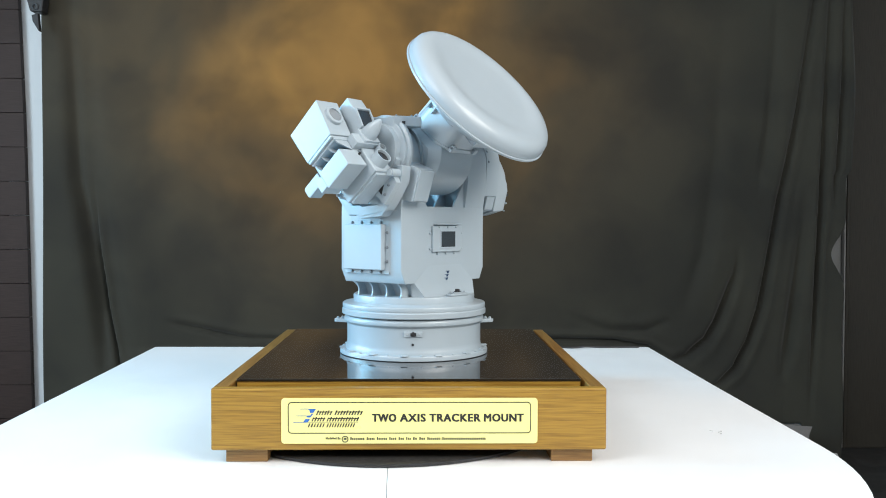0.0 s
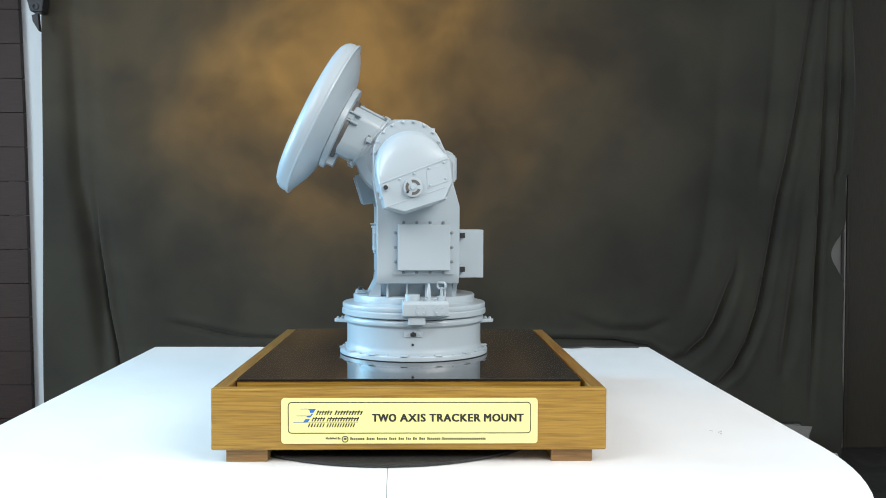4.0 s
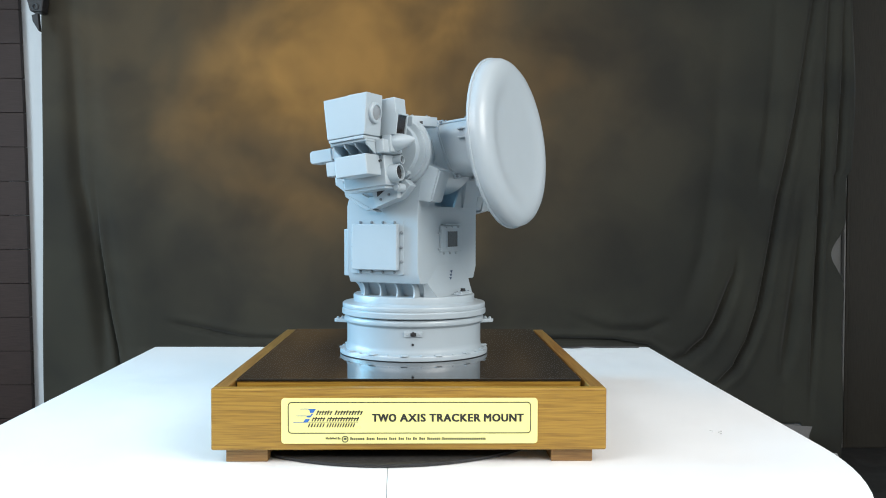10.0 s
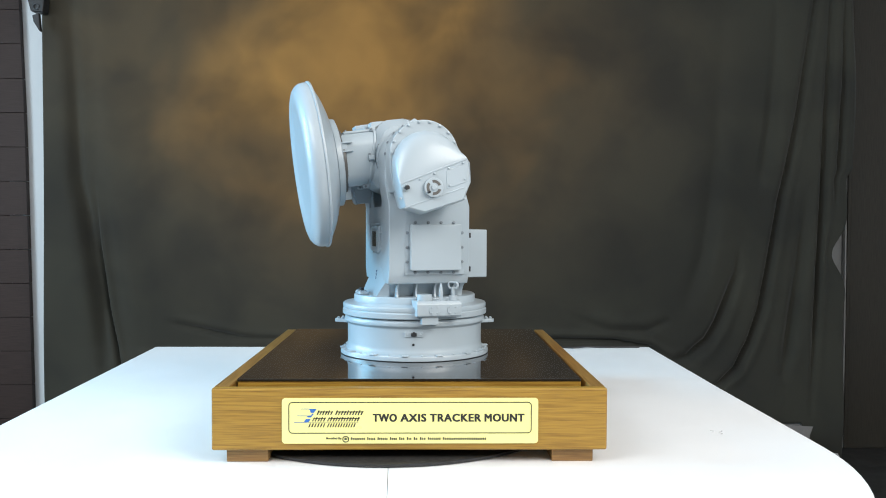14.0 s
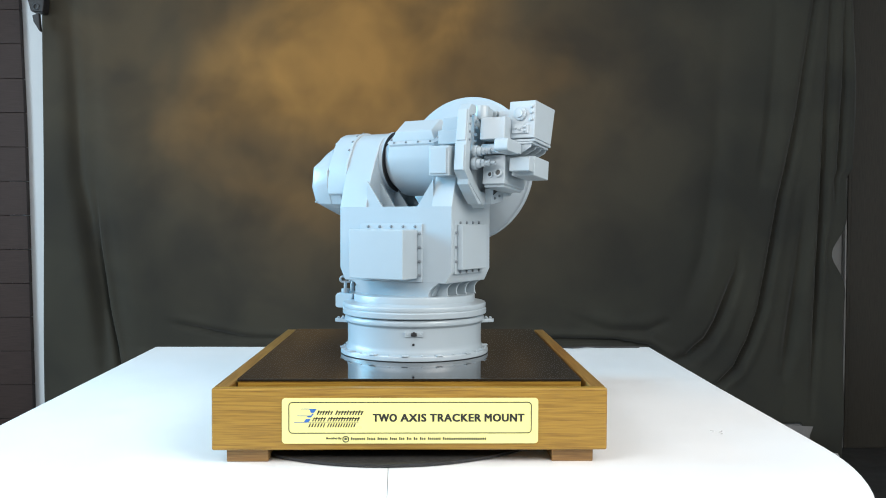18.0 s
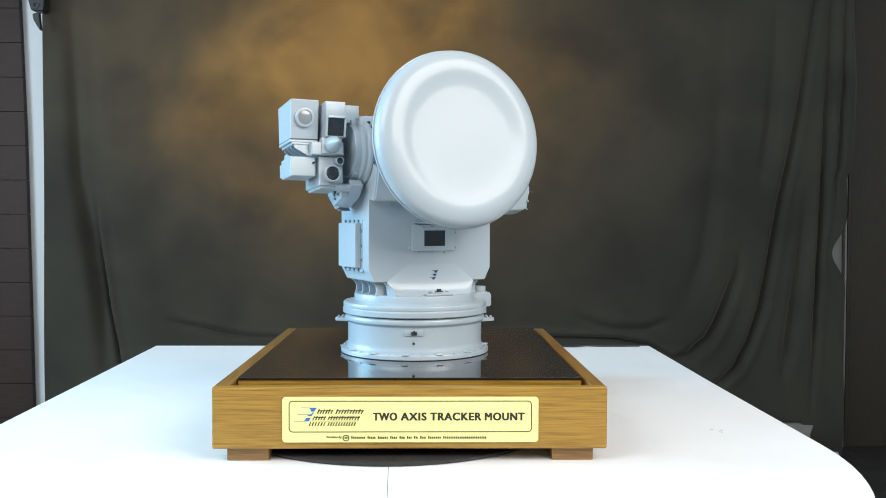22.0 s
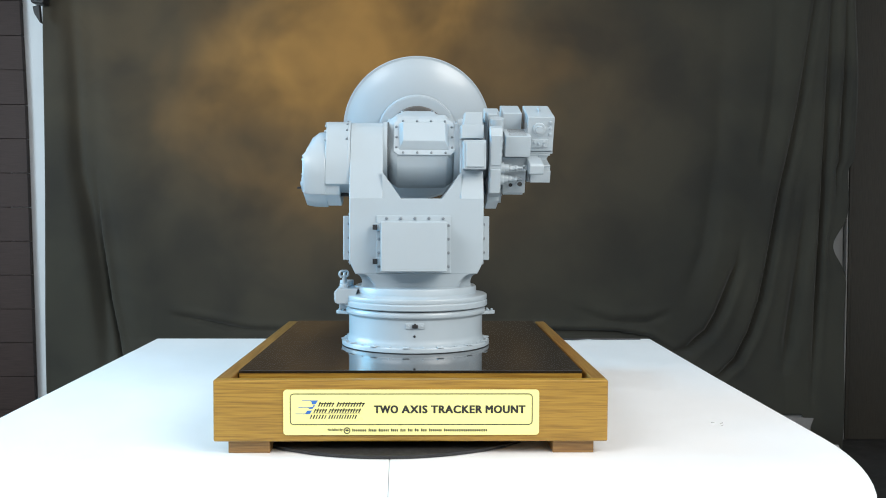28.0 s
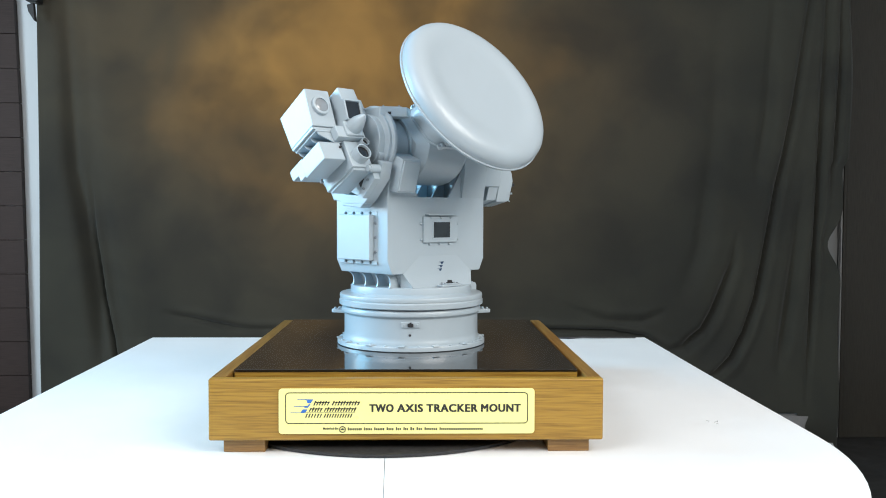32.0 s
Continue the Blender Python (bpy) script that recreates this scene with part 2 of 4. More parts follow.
def backdrop():
    """The hanging cloth, its folds in the mesh."""
    cols, rows_ = 460, 250
    x0, x1, top = -1.567, 1.803, 2.45
    x, v = np.meshgrid(np.linspace(x0, x1, cols + 1), np.linspace(0, 1, rows_ + 1))
    hem = 0.02 + 0.152 / (1 + np.exp((x - 1.642) / 0.004)) / (1 + np.exp((1.30 - x) / 0.05))
    h = top + (hem - top) * v - DECK
    soft_noise = np.array([[noise.noise((a * 0.8, b * 0.6, 3.1)) for a, b in zip(xs, hs)] for xs, hs in zip(x, h)])
    ripple = np.array([[noise.noise((a * 2.6 + b * 0.7, b * 1.1, 7.7)) for a, b in zip(xs, hs)] for xs, hs in zip(x, h)])
    d = 0.012 * np.sin(x * 5.0 + 0.6 * np.sin(h * 2.0)) + 0.05 * soft_noise + 0.012 * ripple
    # every fold: its path, the width and depth of the valley, the ridge beside it
    folds = (
        ([(-1.470, 1.13), (-1.445, 0.74), (-1.429, 0.36), (-1.399, 0.20), (-1.360, -0.07), (-1.335, -0.30), (-1.303, -0.6)], 0.030, 0.050, -0.030, 1),
        ([(-1.371, 0.40), (-1.356, 0.08), (-1.323, -0.18), (-1.272, -0.40), (-1.201, -0.62)], 0.010, 0.040, 0.010, 0),
        ([(-1.093, -0.235), (-0.945, -0.265), (-0.856, -0.285), (-0.697, -0.31)], 0.012, 0.030, 0.008, 0),
        ([(-0.994, -0.302), (-0.498, -0.306), (0.200, -0.304), (0.824, -0.312), (0.966, -0.335), (1.077, -0.398)], 0.009, 0.040, 0.016, 0),
        ([(0.602, -0.20), (0.804, -0.27), (0.955, -0.27), (1.067, -0.22)], 0.016, 0.014, 0.008, 0),
        ([(1.352, 0.12), (1.339, -0.02), (1.300, -0.13), (1.261, -0.235), (1.218, -0.31), (1.131, -0.381), (1.026, -0.41)], 0.018, 0.058, 0.012, 0),
        ([(1.668, 1.13), (1.596, 0.67), (1.524, 0.30), (1.475, -0.02), (1.447, -0.18), (1.400, -0.322), (1.339, -0.43), (1.261, -0.49), (1.158, -0.53)], 0.014, 0.060, 0.012, 1),
        ([(1.730, 1.13), (1.712, 0.67), (1.697, 0.20), (1.688, -0.02), (1.666, -0.66)], 0.012, 0.052, 0.010, 1),
        ([(1.781, 1.13), (1.763, 0.67), (1.753, 0.25)], 0.008, 0.036, 0.010, 1),
        ([(1.646, 0.42), (1.605, -0.02), (1.570, -0.30), (1.544, -0.5)], 0.024, 0.040, 0.010, 0),
        ([(1.270, 1.13), (1.249, 0.5), (1.198, 0.05), (1.107, -0.2)], 0.035, 0.018, 0.012, 0),
        ([(1.514, 1.13), (1.473, 0.6), (1.432, 0.3)], 0.026, 0.020, 0.014, 1))
    for path, wide, deep, ridge, starts in folds:
        s, pos = along(path, x, h)
        fade = np.clip((1 - pos) * 4, 0, 1) * (1 if starts else np.clip(pos * 4, 0, 1))
        fade = fade * np.clip(0.35 + 1.3 * pos, 0, 1)
        d += fade * (deep * np.exp(-(s / wide) ** 2) - ridge * np.exp(-((s - 2.0 * wide) / (1.7 * wide)) ** 2))
    d -= 0.5 * np.maximum(0.0, -0.34 - h) ** 1.1 * np.clip((1.55 - np.abs(x)) / 0.5, 0, 1)
    u = (x - x0) / (x1 - x0)
    side = np.clip((u - 0.97) / 0.03, 0, 1)
    x = x + side * (-0.068 * np.exp(-((h - 0.058) / 0.088) ** 2) + 0.026 / (1 + np.exp((0.40 - h) / 0.008)) + 0.006 * np.sin(h * 9 + 1)) + 0.005 * np.sin(h * 4) * np.clip((0.03 - u) / 0.03, 0, 1)
    verts = np.stack([x, 2.42 + d, h + DECK], -1).reshape(-1, 3).tolist()
    w = cols + 1
    me = bpy.data.meshes.new("backdrop_cloth")
    me.from_pydata(verts, [], [(j * w + i, j * w + i + 1, (j + 1) * w + i + 1, (j + 1) * w + i) for j in range(rows_) for i in range(cols)])
    me.shade_smooth()
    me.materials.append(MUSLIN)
    ob = new("backdrop_cloth", me)
    thick = ob.modifiers.new("thickness", "SOLIDIFY")
    thick.thickness = 0.003
    return tagged(ob, "mottled brown and tan painted muslin backdrop hanging in folds", "backdrop", kind="structure")


backdrop()


def plank_screen():
    """Dark boards stacked beside the backdrop, and a pale board behind."""
    screen = thing("plank_screen", "dark brown screen of horizontal wooden boards beside the backdrop", "screen", m=pose(-2.25, 2.62, 0))
    n, h = 19, 0.15

    def end(z):
        return 0.5325 - 0.0178 * z - 0.0185 * max(0.0, z - 1.45)

    for i in range(n):
        z, t = i * h, (i + 1) * h - 0.0022
        part("board", prism([(-0.52, z), (end(z), z), (end(t), t), (-0.52, t)], 1, 0, 0.03, 0.0008), PLANK, screen)
    part("post", box(-0.45, -0.40, 0.03, 0.07, 0, n * h, 0.003), PLANK, screen)
    part("post", box(0.36, 0.41, 0.03, 0.07, 0, n * h, 0.003), PLANK, screen)
    pale = thing("reflector_board", "pale grey foam board standing behind the cloth's edge", "reflector", m=pose(-1.66, 2.656, 0))
    part("panel", box(-0.17, 0.22, 0, 0.02, 0, 2.5, 0.002), GREYWALL, pale)
    part("stand", box(-0.10, 0.10, 0.02, 0.22, 0, 0.03, 0.002), DARK, pale)
    grey = thing("grey_board", "plain grey board standing behind the cloth's far edge", "board", m=pose(1.80, 2.70, 0))
    part("panel", box(-0.17, 0.22, 0, 0.02, 0, 2.5, 0.002), GREYBOARD, grey)
    part("stand", box(-0.10, 0.10, 0.02, 0.22, 0, 0.03, 0.002), DARK, grey)


def side_board():
    board = thing("brown_board", "dark brown wooden board standing beside the backdrop's edge", "board", m=pose(1.93, 2.66, 0))
    part("panel", box(0.015, 0.80, 0, 0.03, 0, 2.6, 0.003), PANELBROWN, board)
    part("edge_strip", box(0, 0.014, -0.004, 0.034, 0, 2.6, 0.002), PANELBROWN, board)
    part("pale_edging", prism([(-0.001, 0.0), (0.0005, 0.60), (-0.0025, 1.245), (-0.0095, 1.245), (-0.006, 0.60), (-0.006, 0.0)], 1, 0.002, 0.028, 0.0008), PALE_EDGE, board, "thin pale edging strip")


plank_screen()
side_board()


def clamp():
    ob = thing("spring_clamp", "black spring clamp gripping the backdrop's top corner", "clamp", m=pose(-1.585, 2.37, DECK + 1.10))
    part("body", prism([(-0.004, -0.062), (0.046, -0.066), (0.052, -0.020), (0.050, 0.16), (-0.012, 0.16), (-0.017, -0.015)], 1, -0.028, 0.030, 0.006), DARK, ob)
    part("jaw", prism([(0.003, -0.078), (0.030, -0.070), (0.036, -0.145), (0.030, -0.140), (0.008, -0.104)], 1, -0.030, -0.008, 0.003), DARK, ob)
    part("jaw", prism([(0.006, -0.078), (0.032, -0.070), (0.034, -0.130)], 1, 0.058, 0.074, 0.003), DARK, ob)
    part("spring", lathe([(0.010, -0.036), (0.012, -0.034), (0.012, 0.036), (0.010, 0.038)], 1, 20, None, Matrix.Translation((0.020, 0, -0.045)), True), STEEL, ob)
    part("grip", rod(0.014, 2, 0.14, 0.24, 0.0, 0.0), DARK, ob)


clamp()


# ---- the table ----
def table():
    ob = thing("table", "white laminate table with a half-round front end", "table", m=pose(0, 0, 0))
    front, back = -0.0105, -0.0553     # the seam between the two leaves
    left = [(-0.5760, 0.664)] + arc(-0.0220, -0.20, 0.5325, 180, 269.0, 26) + [(front - 0.00025, -0.7322), (back - 0.00025, 0.664)]
    right = [(back + 0.00025, 0.664), (front + 0.00025, -0.7322)] + arc(-0.0220, -0.20, 0.5318, 271.6, 360, 26) + [(0.5098, 0.20), (0.5145, 0.664)]
    for side in (left, right):
        part("tabletop", prism(side, 2, TABLE - 0.025, TABLE, 0.0006), LAMINATE, ob)
    for x in (-0.40, 0.37):
        for y in (-0.34, 0.55):
            part("leg", box(x - 0.022, x + 0.022, y - 0.022, y + 0.022, 0, TABLE - 0.065, 0.003), LAMINATE, ob)
    for y in (-0.34, 0.55):
        part("apron", box(-0.377, 0.347, y - 0.01, y + 0.01, TABLE - 0.10, TABLE - 0.026, 0.002), LAMINATE, ob)
    return ob


table()


def turntable():
    ob = thing("turntable", "thin dark round turntable disc under the wooden display base", "turntable", m=pose(-0.028, -0.073, TABLE))
    part("disc", lathe([(0.213, 0), (0.217, 0.001), (0.217, 0.0045), (0.215, 0.0055), (0, 0.0055)], 2, 96), DISC, ob)
    part("rim_band", lathe([(0.2172, 0.0008), (0.2180, 0.0012), (0.2180, 0.0042), (0.2172, 0.0046)], 2, 96, closed=True), DARK, ob, "black rubber rim band")


turntable()


def crumbs():
    ob = thing("paper_scrap", "tiny torn grey paper scraps lying on the white table", "scrap", m=pose(0.404, -0.128, TABLE))
    for i, (x, y, a) in enumerate(((0, 0, 10), (0.006, 0.004, 60), (-0.004, 0.007, 130), (0.003, -0.006, 200))):
        part("flake", prism([(0, 0), (0.004, 0.0008), (0.0045, 0.002), (0.0012, 0.0016)], 2, 0, 0.0008, 0, None, pose(x, y, 0, 0, 0, a)), SCRAP, ob)
    cable = thing("cable", "thin dark cable lying along the table's far edge", "cable", m=pose(0.36, 0.628, TABLE))
    b = bmesh.new()
    pts = [(-0.10, 0.016, 0.002), (-0.06, 0.022, 0.002), (-0.02, 0.010, 0.002), (0.01, 0.012, 0.004), (0.05, 0.020, 0.002), (0.13, 0.022, 0.002)]
    for p, q in zip(pts, pts[1:]):
        p, q = Vector(p), Vector(q)
        t = (q - p).to_track_quat("Z", "Y").to_matrix().to_4x4()
        lathe([(0.0018, 0), (0.0018, (q - p).length)], 2, 8, b, Matrix.Translation(p) @ t)
    part("cord", b, DARK, cable)


crumbs()


def floor_bits():
    # made-up box, set where it catches light, for a grey patch below the hem
    ob = thing("grey_patch_box", "added grey box standing in for a patch below the hem", "box", m=pose(1.44, 2.24, 0, 0, 0, 2))
    part("body", box(-0.12, 0.125, -0.05, 0.05, 0, 0.196, 0.002), CARD, ob)
    part("flap", prism([(-0.122, 0.185), (0.118, 0.165), (0.134, 0.209), (-0.122, 0.224)], 1, -0.056, -0.0515, 0.001), CARD, ob)
    paper = thing("crumpled_paper", "crumpled scrap of pale paper lying on the floor", "paper", m=pose(1.715, 2.33, 0.028))
    b = bmesh.new()
    bmesh.ops.create_icosphere(b, subdivisions=3, radius=0.042)
    for v in b.verts:
        v.co *= 1 + 0.7 * noise.noise(v.co * 45)
        v.co.z = max(-0.028, v.co.z * 0.75)
    part("wad", b, SCRAP, paper, smooth=5)


floor_bits()


# ---- the wooden base ----
def text_mesh(words, size, width, material, parent, at, name, bold=0.0, strokes=((0.0, 0.0),)):
    cu = bpy.data.curves.new("txt", "FONT")
    cu.body, cu.size, cu.offset, cu.extrude = words, size, bold, 0.00025
    cu.resolution_u, cu.space_character = 3, 1.12
    tmp = new("txt", cu)
    me = bpy.data.meshes.new_from_object(tmp.evaluated_get(bpy.context.evaluated_depsgraph_get()))
    bpy.data.objects.remove(tmp)
    xs = [v.co.x for v in me.vertices]
    k = width / (max(xs) - min(xs))
    lo = min(xs)
    for v in me.vertices:
        v.co.x = (v.co.x - lo) * k
    # heavy letters: the strokes set down again, a little aside
    bm = bmesh.new()
    for k, (dx, dz) in enumerate(strokes):
        echo = me.copy()
        echo.transform(Matrix.Translation((dx, dz, 0.00002 * k)))
        bm.from_mesh(echo)
        bpy.data.meshes.remove(echo)
    bm.to_mesh(me)
    bm.free()
    me.name = name
    me.materials.clear()
    me.materials.append(material)
    ob = new(name, me)
    ob.parent = parent
    ob.matrix_basis = Matrix.Translation(at) @ pose(0, 0, 0, 90, 0, 0)
    return ob


HEAVY = [(dx, dz) for dx in (-0.00052, 0.0, 0.00058) for dz in (-0.00022, 0.00022)]


def display_base():
    base = thing("display_base", "golden oak display base with glossy black deck and yellow plaque", "display base", m=pose(0, 0, DECK))
    yf, yb, zb, zr = -0.273, 0.273, -0.0735, -0.0026
    part("front_rail", box(-0.2262, 0.2256, yf, yf + 0.013, zb - 0.0004, zr, 0.0022), OAK_X, base)
    part("back_rail", box(-0.2085, 0.2085, yb - 0.013, yb, zb, zr - 0.004, 0.002), OAK_X, base)
    part("side_rail", box(-0.2258, -0.2085, yf + 0.0131, yb, zb, zr, 0.0015), OAK_Y, base)
    part("side_rail", box(0.2085, 0.2253, yf + 0.0131, yb, zb, zr, 0.0015), OAK_Y, base)
    part("bottom_board", box(-0.208, 0.208, yf + 0.0135, yb - 0.0135, zb + 0.002, zb + 0.014, 0), OAK_DARK, base)
    part("platform", box(-0.2062, 0.2035, -0.2265, yb - 0.014, zb + 0.0145, -0.0031, 0.0006), OAK_X, base)
    part("deck_sheet", box(-0.2064, 0.2035, -0.2275, yb - 0.014, -0.003, 0, 0.0004), ACRYLIC, base, "glossy black acrylic sheet")
    for x0, x1 in ((-0.2113, -0.1634), (0.1634, 0.2113)):
        for y0, y1 in ((-0.263, -0.215), (0.215, 0.263)):
            part("foot", box(x0, x1, y0, y1, -0.0895, zb - 0.0002, 0.001), OAK_DARK, base)
    plaque = part("plaque", prism(rounded(-0.146, 0.146, -0.0656, -0.0135, 0.004), 1, yf - 0.0022, yf - 0.0002, 0.0003), YELLOW, base, "pale yellow engraved plaque")
    y = yf - 0.0023
    o, i_ = rounded(-0.1384, 0.1384, -0.0539, -0.0178, 0.0045), rounded(-0.1375, 0.1375, -0.0530, -0.0187, 0.0036)
    b = bmesh.new()
    vo = [[b.verts.new((u, w, v)) for u, v in ring] for ring in (o, i_) for w in (y - 0.0003,)]
    n = len(o)
    for k in range(n):
        b.faces.new([vo[0][k], vo[0][(k + 1) % n], vo[1][(k + 1) % n], vo[1][k]])
    r = bmesh.ops.extrude_face_region(b, geom=b.faces[:])
    bmesh.ops.translate(b, verts=[g for g in r["geom"] if isinstance(g, bmesh.types.BMVert)], vec=(0, 0.0003, 0))
    part("border_line", b, INK, plaque)
    for word, x, w in (("TWO", -0.0424, 0.0266), ("AXIS", -0.0109, 0.0286), ("TRACKER", 0.0226, 0.0576), ("MOUNT", 0.0850, 0.0446)):
        text_mesh(word, 0.0124, w, INK, plaque, (x, y, -0.0402), "title_word", strokes=HEAVY)
    text_mesh("Modelled By:", 0.0036, 0.0175, INK, plaque, (-0.0955, y, -0.0605), "credit", bold=0.00008)
    # the maker's mark as plain shapes
    def at(u, w):
        return -0.1384 + (u - 87) / 4689, -0.0135 - (w - 75) / 4580

    for blade in ([(193, 131), (237, 131), (222, 151), (205, 151), (202, 138)], [(184, 167), (208, 165), (212, 156), (222, 156), (207, 175), (190, 175)], [(180, 184), (205, 184), (193, 201), (168, 201)]):
        part("mark_blade", prism([at(*c) for c in blade], 1, y - 0.0003, y, 0), BLUE, plaque)
    for u0, u1, w in ((152, 200, 131), (132, 188, 167), (116, 186, 201)):
        (a0, z0), (a1, _) = at(u0, w), at(u1, w)
        part("mark_line", box(a0, a1, y - 0.0003, y, z0 - 0.0003, z0 + 0.0002, 0), BLUE, plaque)
    (a0, z0), (a1, _) = at(190, 201), at(460, 201)
    part("mark_line", box(a0, a1, y - 0.0002, y, z0 - 0.00015, z0 + 0.00015, 0), RECESS, plaque)
    # three lines of plain slanting bars
    for k, (words, w0, w1) in enumerate((((((236, 322), (334, 484))), 139, 163), (((212, 284), (292, 464)), 173, 196), (((192, 284), (291, 444)), 207, 227))):
        slant = (w1 - w0) * 0.42
        for ua, ub in words:
            bm, n = bmesh.new(), round((ub - ua) / 14.5)
            for q in range(n):
                u = ua + (ub - ua) * q / n
                wide = (7.0, 6.0, 6.5)[(q + k) % 3]
                lift = (0, 3, 1, 4)[(q * 3 + k) % 4] if k < 2 else 0
                prism([at(u + slant, w0 + lift), at(u + slant + wide, w0 + lift), at(u + wide, w1), at(u, w1)], 1, y - 0.0003, y, 0, bm)
            if k < 2:
                prism([at(ua + slant, w0 + 6), at(ub + 2, w0 + 6), at(ub + 1, w0 + 10), at(ua + slant - 2, w0 + 10)], 1, y - 0.0003, y, 0, bm)
            part("name_bar", bm, INK, plaque)
    part("seal", lathe([(0.0028, -0.0003), (0.0038, -0.0003), (0.0038, 0), (0.0028, 0)], 1, 24, None, Matrix.Translation((-0.0735, y, -0.0604)), True), INK, plaque)
    part("seal_mark", prism([(-0.0758, -0.0604), (-0.0735, -0.0614), (-0.0712, -0.0604), (-0.0735, -0.0586)], 1, y - 0.0003, y, 0), INK, plaque)
    x = -0.0675
    for w in (0.0165, 0.0095, 0.0120, 0.0085, 0.0065, 0.0058, 0.0050, 0.0070, 0.0150, 0.0500):
        k = max(1, round(w / 0.0021))
        for q in range(k):
            ww = w / k
            part("letter_bar", box(x + q * ww, x + q * ww + ww * 0.62, y - 0.0003, y, -0.0613, -0.0613 + (0.0024 if q else 0.0032), 0), INK, plaque)
        x += w + 0.0021
    return base


display_base()


# ---- the pedestal, which stays still ----
def pedestal():
    ob = thing("tracker_pedestal", "pale grey round flanged pedestal bolted on the black deck", "pedestal", m=pose(AXIS_X, 0, DECK))
    part("drum", lathe([(0.098, 0.0), (0.0985, 0.009), (0.0968, 0.012), (0.0962, 0.018), (0.0962, 0.0425), (0.0968, 0.0445), (0.0995, 0.046),
                        (0.1005, 0.0475), (0.1005, 0.0515), (0.099, 0.0535), (0.0985, 0.0545), (0.0, 0.0545)], 2, 96), PAINT, ob)
    part("flange", lathe([(0.0965, 0.0), (0.1050, 0.0), (0.1063, 0.001), (0.1063, 0.0055), (0.1055, 0.0068), (0.100, 0.0072), (0.0965, 0.0072)], 2, 96, closed=True), PAINT, ob)
    for i in range(28):
        a = 2 * math.pi * (i + 0.5) / 28
        bolt(ob, 2, 1, (0.1023 * math.cos(a), 0.1023 * math.sin(a), 0.0071), 0.0017, 0.0016, PAINT_B)
    for i in range(14):
        a = 360 * (i + 0.25) / 14
        part("clamp_pad", box(0.0985, 0.1072, -0.0045, 0.0045, 0.0068, 0.0086, 0.0006), PAINT_B, ob, m=pose(0, 0, 0, 0, 0, a))
    for s in (-1, 1):
        lug = part("lug", prism(arc(s * 0.1085, 0, 0.0065, -90 if s > 0 else 90, 90 if s > 0 else 270, 8) + [(s * 0.095, 0.013 * s), (s * 0.095, -0.013 * s)], 2, 0.0425, 0.0475, 0.0008), PAINT, ob)
        for dx, dy in ((0.104, -0.007), (0.110, 0.0), (0.104, 0.007)):
            bolt(lug, 2, 1, (s * dx, dy, 0.0475), 0.0018, 0.0028, PAINT_B)
    socket = part("socket_plate", box(-0.0125, 0.0125, -0.0972, -0.0945, 0.0325, 0.0395, 0.0004), PAINT_B, ob)
    part("socket", box(-0.0036, 0.0042, -0.1002, -0.0971, 0.0338, 0.0382, 0.0006), DARK, socket)
    part("socket_key", box(-0.001, 0.0016, -0.0998, -0.0971, 0.038, 0.0396, 0.0004), DARK, socket)
    for x in (-0.0085, 0.0090):
        bolt(socket, 1, -1, (x, -0.0972, 0.036), 0.0010, 0.0010, PAINT_B)
    # a hole, not cut: a black disc gives the dark inside
    part("dark_hole", rod(0.0017, 1, -0.0975, -0.0955, -0.0004, 0.0222, 14), DARK, ob, "black disc standing for a hole's dark inside")


pedestal()


# ---- the turret, which turns ----
def side_panel(parent, s):
    """A bolted cover on one side of the body."""
    x = 0.093 * s
    plate = part("side_plate", box(min(x - s * 0.001, x + s * 0.0006), max(x - s * 0.001, x + s * 0.0006), -0.0345, 0.0475, 0.1165, 0.1885, 0.0002), PAINT, parent)
    a, b = sorted((x + s * 0.0004, x + s * 0.0092))
    part("cover", box(a, b, -0.0285, 0.0415, 0.1222, 0.1838, 0.0012), PAINT_B, plate)
    for k in range(4):
        y = -0.0205 + 0.0178 * k
        bolt(plate, 0, s, (x + s * 0.0006, y, 0.1862))
        bolt(plate, 0, s, (x + s * 0.0006, y, 0.1192))
    for k in range(3):
        z = 0.1335 + 0.0195 * k
        bolt(plate, 0, s, (x + s * 0.0006, -0.0315, z))
        bolt(plate, 0, s, (x + s * 0.0006, 0.0445, z))


def arm_section():
    """One fork arm seen from the side, in the y-z plane."""
    cy, cz, r = -0.0165, 0.2730, 0.0453
    return [(-0.0560, 0.2082), (-0.0590, 0.225), (-0.0618, 0.245)] + arc(cy, cz, r, 186, 30, 18) + [(0.0320, 0.276), (0.0420, 0.2525), (0.0490, 0.230), (0.0550, 0.2082)]


def soften_but(b, spared):
    """Bevels all sharp edges but those whose ends both lie at a spared height."""
    sharp = [e for e in b.edges if e.calc_face_angle(0) > radians(30) and not (spared(e.verts[0].co.z) and spared(e.verts[1].co.z))]
    bmesh.ops.bevel(b, geom=sharp, offset=0.0012, segments=2, affect="EDGES", profile=0.5, clamp_overlap=True)
    return b


